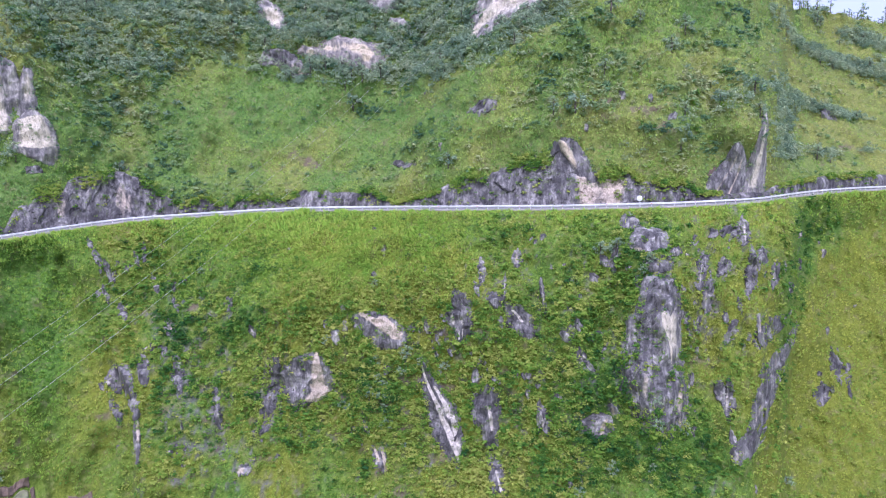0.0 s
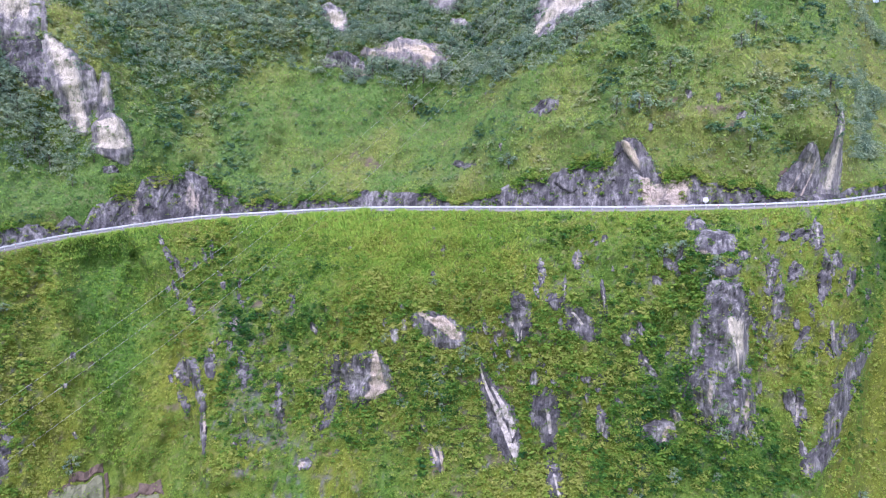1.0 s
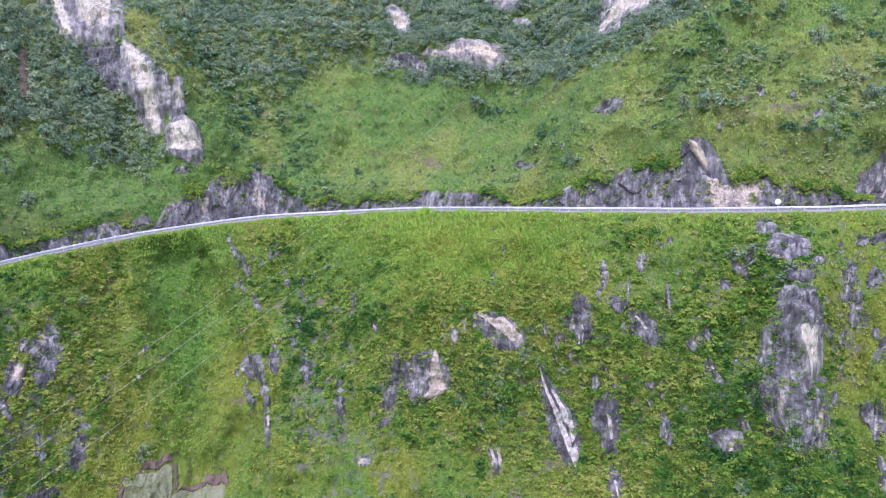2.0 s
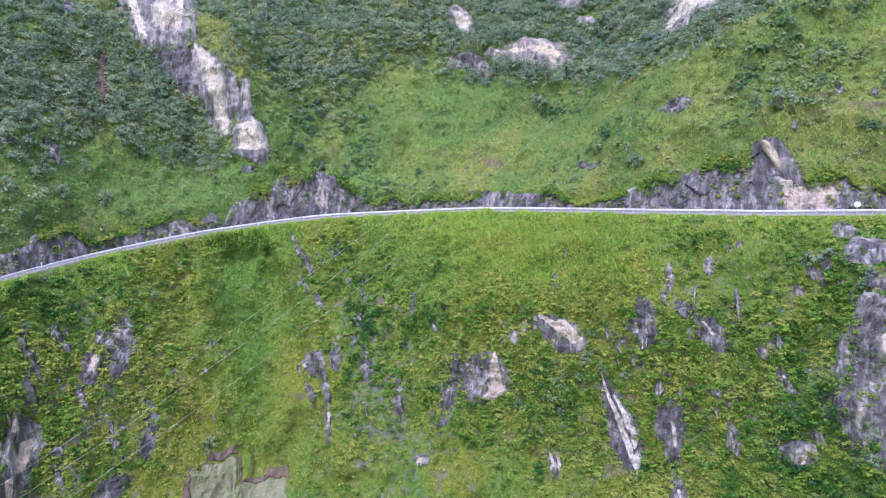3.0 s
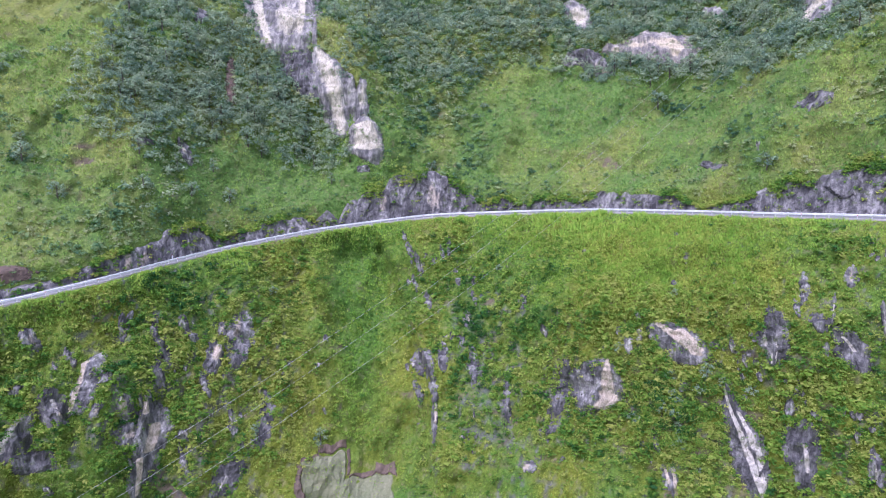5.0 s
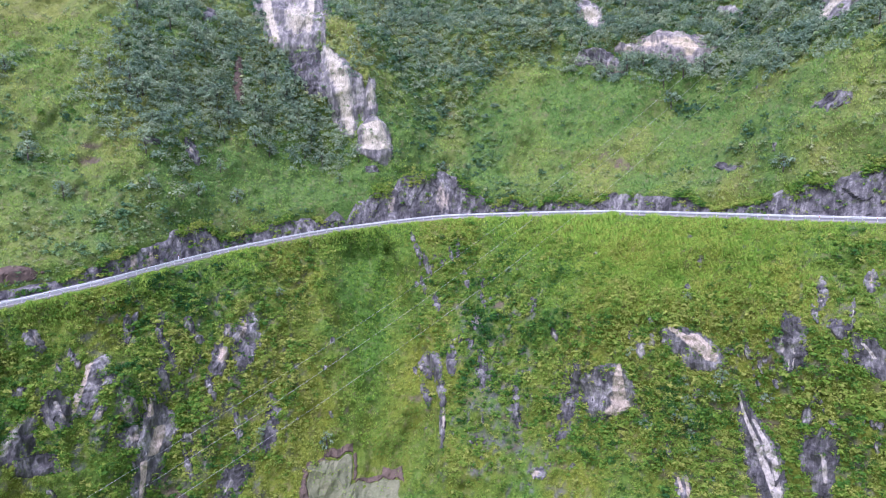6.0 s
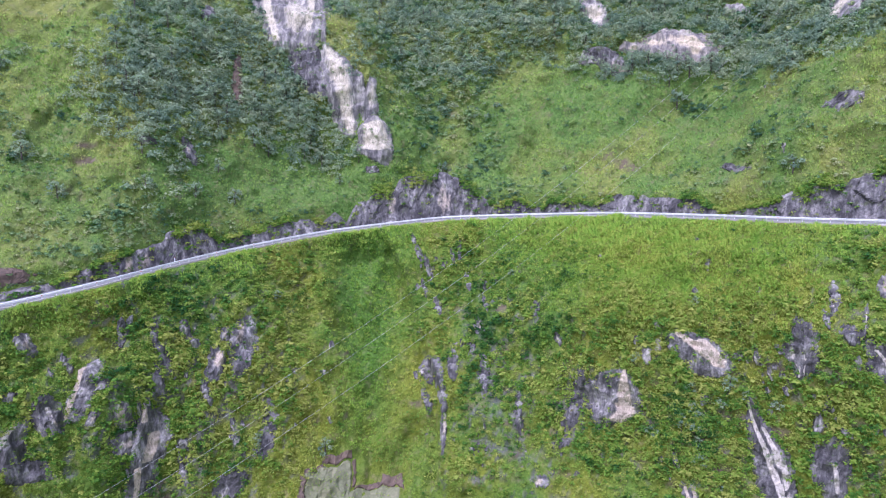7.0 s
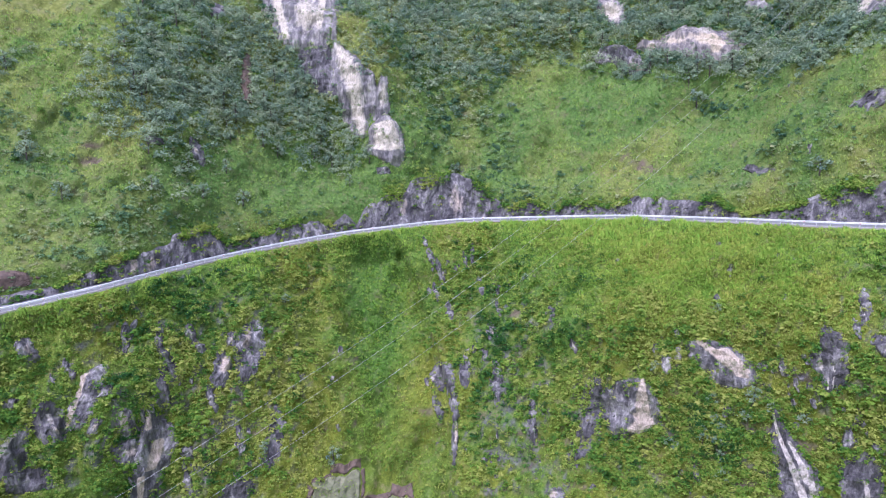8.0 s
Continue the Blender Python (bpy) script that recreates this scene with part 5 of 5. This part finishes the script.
tagged(new("young_grass", strew("young_grass", TUFTS, p, rng.uniform(0.3, 0.75, len(az)), outward(az, 0.7), np.clip(0.58 + 0.3 * cells(p * np.array([1, 1, 0.4]), 2.2, 45) + rng.normal(0, 0.15, len(az)), 0, 1), LIME, 3, turf_way(az))), "soft bright lime green grass on the brow below the road", "grass", kind="stuff")
# the verge hangs over the road's edge
az = rng.uniform(-60, 35, 11000)
gaps = fbm(np.stack([az * 0.5, az * 0, az * 0 + 3], 1), 3)
az = az[(gaps > 0.05) | (rng.random(len(az)) < 0.3)]
high = np.exp(-0.5 * ((az + 13) / 5.5) ** 2)
p = land(az, -0.1 - 4.5 * rng.random(len(az)) ** 2)
p[:, 2] -= 0.1
tagged(new("verge_grass", strew("verge_grass", TUFTS, p, rng.uniform(0.3, 0.8, len(az)) * (1 + 0.6 * high) * (1 + 0.8 * fbm(p / 2.5, 2)), outward(az, 0.15), np.clip(rng.normal(0.45, 0.2, len(az)), 0, 1), LIME, 3, turf_way(az))), "green grass hanging along the road verge", "grass", kind="stuff")


# woodland canopy
CANOPY = np.stack([leaf_ball(46, 0.105 + 0.008 * i, 0.8, 300 + i, -0.1, 0.55, 3) for i in range(8)])
az, dz, p = (np.concatenate(x) for x in zip(sample(52000, -54, 62), sample(7000, 1, 52, 25.3, 35)))
w = spots(az, p[:, 2], WOODS) + 0.45 * fbm(p / 9 + 61, 2) - 0.2
keep = (rng.random(len(az)) < np.clip(w * 1.3, 0, 1)) & off_rock(az, p[:, 2], 1.05) & ((dz < -3) | (dz > 7))
az, dz, p = az[keep], dz[keep], p[keep]
tone = np.clip(0.55 + 0.36 * cells(p, 4.0, 15) + rng.normal(0, 0.16, len(az)), 0, 1)
lift = np.array([0, 0, 0.5]) + np.array([0, 0, 0.9]) * rng.random((len(az), 1))
size = rng.uniform(0.8, 1.9, len(az))
up, down = dz > 0, dz <= 0
# the upper canopy's leaf colour is lightened for haze
tagged(new("woodland_canopy", strew("woodland_canopy", CANOPY, (p + lift)[up], size[up], outward(az[up], 0.4), tone[up], HAZY_TREE, 3)), "dark green woodland canopy of small broadleaf trees", "woodland", kind="stuff")
tagged(new("hollow_thicket", strew("hollow_thicket", CANOPY, (p + lift)[down], size[down] * 0.8, outward(az[down], 0.4), np.clip(tone[down] - 0.12, 0, 1), SHRUB, 3)), "deep green leafy thicket in the hollows below the road", "thicket", kind="stuff")


# ------------------------------------------------------------------ trees
def limb(bm, p, q, r0, r1, seg=6):
    """A tapered round piece of wood from p to q."""
    d = (q - p)
    m = Matrix.Translation((p + q) / 2) @ d.to_track_quat("Z", "Y").to_matrix().to_4x4()
    bmesh.ops.create_cone(bm, cap_ends=True, segments=seg, radius1=r0, radius2=r1, depth=d.length, matrix=m)


def tree_kind(seed, clumps, leaves, leaf, spread, height, flat=0.75, leafage=None):
    """Meshes (trunk, crown) of one kind of tree, one unit tall."""
    g = random.Random(seed)
    bm = bmesh.new()
    top = Vector((g.uniform(-0.05, 0.05), g.uniform(-0.05, 0.05), height))
    mid = top * 0.5 + Vector((g.uniform(-0.03, 0.03), g.uniform(-0.03, 0.03), 0))
    limb(bm, Vector((0, 0, -0.15)), mid, 0.035, 0.026, 5)
    limb(bm, mid, top, 0.026, 0.012, 5)
    crown = []
    for k in range(clumps):
        a = k * 2.4 + g.uniform(-0.4, 0.4)
        t = (k + 0.5) / clumps
        rad = spread * (0.35 + 0.65 * math.sin(math.pi * min(1, 0.25 + 0.75 * t))) * g.uniform(0.6, 1.0)
        c = Vector((math.cos(a) * rad * 0.75, math.sin(a) * rad * 0.75, height * (0.22 + 0.83 * t)))
        limb(bm, mid.lerp(top, t * 0.8), c, 0.012, 0.005, 3)
        ball = leaf_ball(leaves, leaf, flat, seed * 50 + k, -0.5, 0.3) * np.array([1, 1, 1]) * spread * g.uniform(0.42, 0.62)
        crown.append(ball + np.array(c))
    v = np.concatenate(crown)
    tone = np.repeat(np.clip(np.random.default_rng(seed).normal(0.5, 0.22, clumps), 0, 1), leaves * 4)
    me = mesh_from("crown", v, np.arange(len(v)).reshape(-1, 4), leafage or HAZY_TREE, False, (("tone", tone),))
    return bm_mesh("trunk", bm, BARK, True), me


def make_tree(name, label, category, group, kind_meshes, at, size, turn):
    t = tagged(new(name), label, category, group)
    part("trunk", kind_meshes[0], t)
    part("crown", kind_meshes[1], t)
    t.matrix_basis = Matrix.Translation(at) @ pose(0, 0, 0, 0, 0, turn) @ Matrix.Diagonal((size, size, size, 1))
    return t


# slope trees and single bushes share the haze-lightened leaf colour
KINDS = [tree_kind(1, 8, 52, 0.17, 0.42, 0.62), tree_kind(2, 9, 44, 0.17, 0.36, 0.75), tree_kind(3, 7, 56, 0.18, 0.5, 0.5), tree_kind(4, 8, 50, 0.16, 0.45, 0.65)]
# ridge crowns take the yellower shrub leaf to colour in the warm sun
RIDGE = [tree_kind(11, 7, 26, 0.2, 0.34, 0.7, 0.7, SHRUB), tree_kind(12, 9, 20, 0.2, 0.3, 0.8, 0.6, SHRUB), tree_kind(13, 6, 30, 0.2, 0.4, 0.55, 0.8, SHRUB)]
az, dz, p = sample(7600, -52, 60)
w = spots(az, p[:, 2], WOODS) + 0.5 * fbm(p / 9 + 61, 2) - 0.15
keep = (rng.random(len(az)) < np.clip(w, 0.015, 1) * 0.75) & off_rock(az, p[:, 2], 1.0) & ((dz < -4) | (dz > 6)) & ((p[:, 2] > -52) | (az > -24))
az, dz, p = az[keep][:288], dz[keep][:288], p[keep][:288]
proto = [make_tree("tree", "small dark green broadleaf tree rooted on the steep slope", "tree", "slope trees", k, (0, 0, -140), 1, 0) for k in KINDS]
for i in range(len(az)):
    h = rng.uniform(3.0, 6.2) if dz[i] > 0 else rng.uniform(1.8, 3.6)
    m = Matrix.Translation(Vector(p[i]) - Vector((0, 0, 0.1))) @ pose(0, 0, 0, 0, 0, rng.uniform(0, 360))
    t = copy_thing(proto[i % 4], m)
    t.scale = (h, h, h)
for t in proto:
    for c in t.children:
        bpy.data.objects.remove(c)
    bpy.data.objects.remove(t)


def slope_at(az, z):
    a = np.array([float(az)])
    return Vector(land(a, np.array([z - at_az(a, 1)[0]]))[0])


# thin, uneven trees along the ridge
for i in range(64):
    a = 25.9 + 9.6 * rng.random()
    d = float(crest(a)) + rng.uniform(0.2, 3)
    q = land(np.array([a]), np.array([d]))[0]
    q[2] -= 0.93 * (d - float(crest(a)))
    tall = rng.random() < 0.3
    t = make_tree("ridge_tree", "slender sparse tree on the ridge against the sky" if tall else "low tree in warm sunlit colour on the ridge against the sky", "tree", "ridge trees", RIDGE[i % 3], Vector(q) - Vector((0, 0, 0.2)), 1, i * 77.0)
    h = rng.uniform(5.5, 9) if tall else rng.uniform(1.8, 4.2)
    w = h * (rng.uniform(0.45, 0.6) if tall else rng.uniform(0.8, 1.4))
    t.scale = (w, w, h)


# bushes that stand out singly
BUSHES = [
    (-3.1, -36.6, 3.6, 0, "dark bluish-green bush below the rock scar"), (-3.4, -39.2, 3.2, 2, "bright green broad-leaved plant below the rock scar"),
    (-7.3, 11.4, 6.0, 2, "large dark round bush on the meadow"), (-34.6, -53.6, 4.6, 1, "slender young tree beside the small field"),
    (-47.1, -7.8, 4.2, 0, "dark round bush in bright grass"), (-43.8, -9.6, 4.4, 3, "dark round bush in bright grass"), (-41.0, -10.4, 5.0, 0, "dark round bush in bright grass"),
    (10.7, 6.6, 7.0, 2, "spreading dark green bush on the hill"), (14.2, -17.4, 4.2, 3, "dark green bush beside the rock pillar"), (13.0, -18.2, 4.4, 0, "dark green bush beside the rock pillar"),
    (18.0, -38.2, 3.2, 2, "round yellow-green shrub growing on the rock pillar"), (-39.4, 1.4, 6.0, 3, "dark round tree above the road"), (-15.4, -3.6, 2.0, 2, "small dark bush on the meadow"),
    (-33.1, -6.8, 3.6, 1, "bushy green tree beside the cliff foot"), (23.8, 11.0, 6.5, 2, "spreading tree on the rock nose"), (21.5, 9.0, 5.0, 2, "spreading tree on the rock nose"), (17.0, -18.6, 2.6, 3, "low bush on the rock pillar"), (16.5, -20.0, 2.4, 0, "low bush on the rock pillar"),
]
for a, z, h, k, text in BUSHES:
    make_tree("bush", text, "bush", "", KINDS[k], slope_at(a, z) - Vector((0, 0, 0.25)), h, a * 37)


# ------------------------------------------------------------------ field, wires, road furniture
def draped(name, a0, a1, z0, z1, lift, material, step=0.5):
    """A patch laid on the slope."""
    na, nz = max(4, int(math.radians(a1 - a0) * 122 / step)), max(4, int((z1 - z0) / step))
    aa, zz = (x.ravel() for x in np.meshgrid(np.linspace(a0, a1, na), np.linspace(z0, z1, nz)))
    edge = (aa <= a0 + 1e-6) | (aa >= a1 - 1e-6) | (zz <= z0 + 1e-6) | (zz >= z1 - 1e-6)
    ww = np.stack([aa * 1.6, zz * 0.8, aa * 0], 1)
    aa, zz = aa + 0.32 * fbm(ww, 3), zz + 0.7 * fbm(ww + 40, 3)
    p = land(aa, zz - at_az(aa, 1))
    h = lift + 0.35 * fbm(p / 1.3, 3)
    h = np.where(edge, -0.6, h)
    p[:, 0] -= np.sin(np.radians(aa)) * h
    p[:, 1] -= np.cos(np.radians(aa)) * h
    p[:, 2] += 0.6 * h
    return mesh_from(name, p, grid_faces(nz, na), material, False)


field = tagged(new("small_field"), "small pale hoed field with dug earth banks on the slope", "field")
part("plot", draped("plot", -36.4, -32.5, -68, -54.6, 0.3, FIELD), field)
part("plot", draped("plot", -33.4, -28.4, -68, -58.2, 0.24, FIELD), field)
for a0, a1, z0, z1 in ((-36.9, -36.1, -62, -55.0), (-36.3, -34.7, -55.6, -54.2), (-34.9, -32.5, -54.9, -53.2), (-32.7, -32.1, -58.4, -54.4), (-32.3, -29.9, -58.9, -57.8), (-30.2, -28.2, -58.8, -57.0)):
    part("earth_bank", draped("earth_bank", a0, a1, z0, z1, 0.3, EARTH, 0.3), field, "bank of dug brown earth")
aa, zz = rng.uniform(-36, -29, 900), rng.uniform(-66, -55, 900)
inside = ((aa < -32.8) | (zz < -58.6)) & (fbm(np.stack([aa, zz * 0.5, aa * 0], 1), 2) > -0.1)
q = land(aa[inside], (zz - at_az(aa, 1))[inside]) + outward(aa[inside], 0.35) + np.array([0, 0, 0.2])
tagged(new("field_weeds", strew("field_weeds", TUFTS, q, rng.uniform(0.15, 0.4, len(q)), outward(aa[inside], 0.4), np.clip(rng.normal(0.5, 0.2, len(q)), 0, 1), GRASS, 3, turf_way(aa[inside]))), "low weeds and sprouting crops on the hoed field", "weeds", kind="stuff")


def wire(p0, p1, sag, s0, s1):
    s = np.linspace(s0, s1, 60)
    p = np.array(p0) + (np.array(p1) - np.array(p0)) * s[:, None]
    p[:, 2] -= sag * 4 * s * (1 - s)
    cu = bpy.data.curves.new("wire", "CURVE")
    cu.dimensions, cu.bevel_depth, cu.bevel_resolution = "3D", 0.012, 1
    sp = cu.splines.new("POLY")
    sp.points.add(len(s) - 1)
    sp.points.foreach_set("co", np.concatenate([p, np.ones((len(s), 1))], 1).ravel())
    cu.materials.append(WIRE)
    return cu, p


def on_ray(az, r, z):
    return (math.sin(radians(az)) * r, math.cos(radians(az)) * r, z)


tips = []
for r0, z0, z1 in ((82.2, -47.3, 123.5), (82.9, -44.4, 132.0), (83.2, -41.9, 136.0)):
    cu, p = wire(on_ray(-62, r0, z0), on_ray(12, 287.8, z1), 20.3, -0.06, 0.80)
    tagged(new("power_line", cu), "thin bare overhead wire sagging across the valley", "power line", "overhead wires")
    tips.append((p[0], p[-1]))


def mast(foot, top):
    """A tapered steel mast with a cross-arm, under the wires' ends."""
    m = tagged(new("power_mast"), "tapered steel mast with a cross-arm carrying wires", "power mast", "masts")
    m.location = foot
    bm = bmesh.new()
    limb(bm, Vector((0, 0, -1)), Vector((0, 0, top)), 0.45, 0.2, 12)
    part("pole", bm_mesh("pole", bm, STEEL, True), m)
    bm = bmesh.new()
    bmesh.ops.create_cube(bm, size=1, matrix=Matrix.Translation((0, 0, top - 0.5)) @ Matrix.Diagonal((4.0, 0.2, 0.25, 1)))
    part("cross_arm", bm_mesh("cross_arm", bm, STEEL), m)


mid = np.mean([a for a, b in tips], axis=0)
mast((mid[0], mid[1], -105), mid[2] + 105 + 2)


def road_sign():
    """A round convex mirror on a post at the road's edge."""
    s = tagged(new("traffic_mirror"), "round white convex traffic mirror on a post by the guardrail", "traffic mirror")
    s.location = along(np.array([15.9]), 0.35, 0.15)[0]
    s.rotation_euler = (0, 0, -radians(15.9))
    bm = bmesh.new()
    limb(bm, Vector((0, 0, -0.2)), Vector((0, 0, 1.7)), 0.045, 0.045, 10)
    part("post", bm_mesh("post", bm, STEEL, True), s)
    bm = bmesh.new()
    bmesh.ops.create_uvsphere(bm, u_segments=24, v_segments=12, radius=0.5, matrix=Matrix.Translation((0, -0.08, 1.55)) @ Matrix.Diagonal((1, 0.18, 1, 1)))
    part("mirror_disc", bm_mesh("mirror_disc", bm, WHITE, True), s)
    bm = bmesh.new()
    bmesh.ops.create_cone(bm, cap_ends=False, segments=24, radius1=0.53, radius2=0.53, depth=0.1, matrix=Matrix.Translation((0, -0.05, 1.55)) @ Matrix.Rotation(radians(90), 4, "X"))
    part("rim", bm_mesh("rim", bm, WHITE, True), s)


def small_post(name, label, category, az, out, height, width, material, cap=None):
    s = tagged(new(name), label, category)
    s.location = along(np.array([az]), out, 0.12)[0]
    bm = bmesh.new()
    limb(bm, Vector((0, 0, -0.3)), Vector((0, 0, height)), width, width * 0.85, 8)
    part("shaft", bm_mesh("shaft", bm, material, True), s)
    bm = bmesh.new()
    limb(bm, Vector((0, 0, height)), Vector((0, 0, height + width)), width * 0.86, width * 0.3, 8)
    part("cap", bm_mesh("cap", bm, cap or material, True), s)


road_sign()
small_post("marker_post", "short white concrete marker post beside the road", "marker post", -45.4, 5.6, 0.7, 0.1, WHITE, RED)
small_post("marker_post", "short white concrete marker post beside the road", "marker post", -4.2, 5.8, 0.8, 0.14, WHITE, RED)
small_post("marker_post", "dark short post at the road bend", "marker post", 26.3, 4.5, 1.1, 0.14, BARK)
small_post("wooden_post", "thin dark wooden post behind the road", "post", -15.5, 6.0, 3.2, 0.09, BARK)
small_post("wooden_post", "thin dark wooden post behind the road", "post", -14.9, 6.0, 2.8, 0.08, BARK)
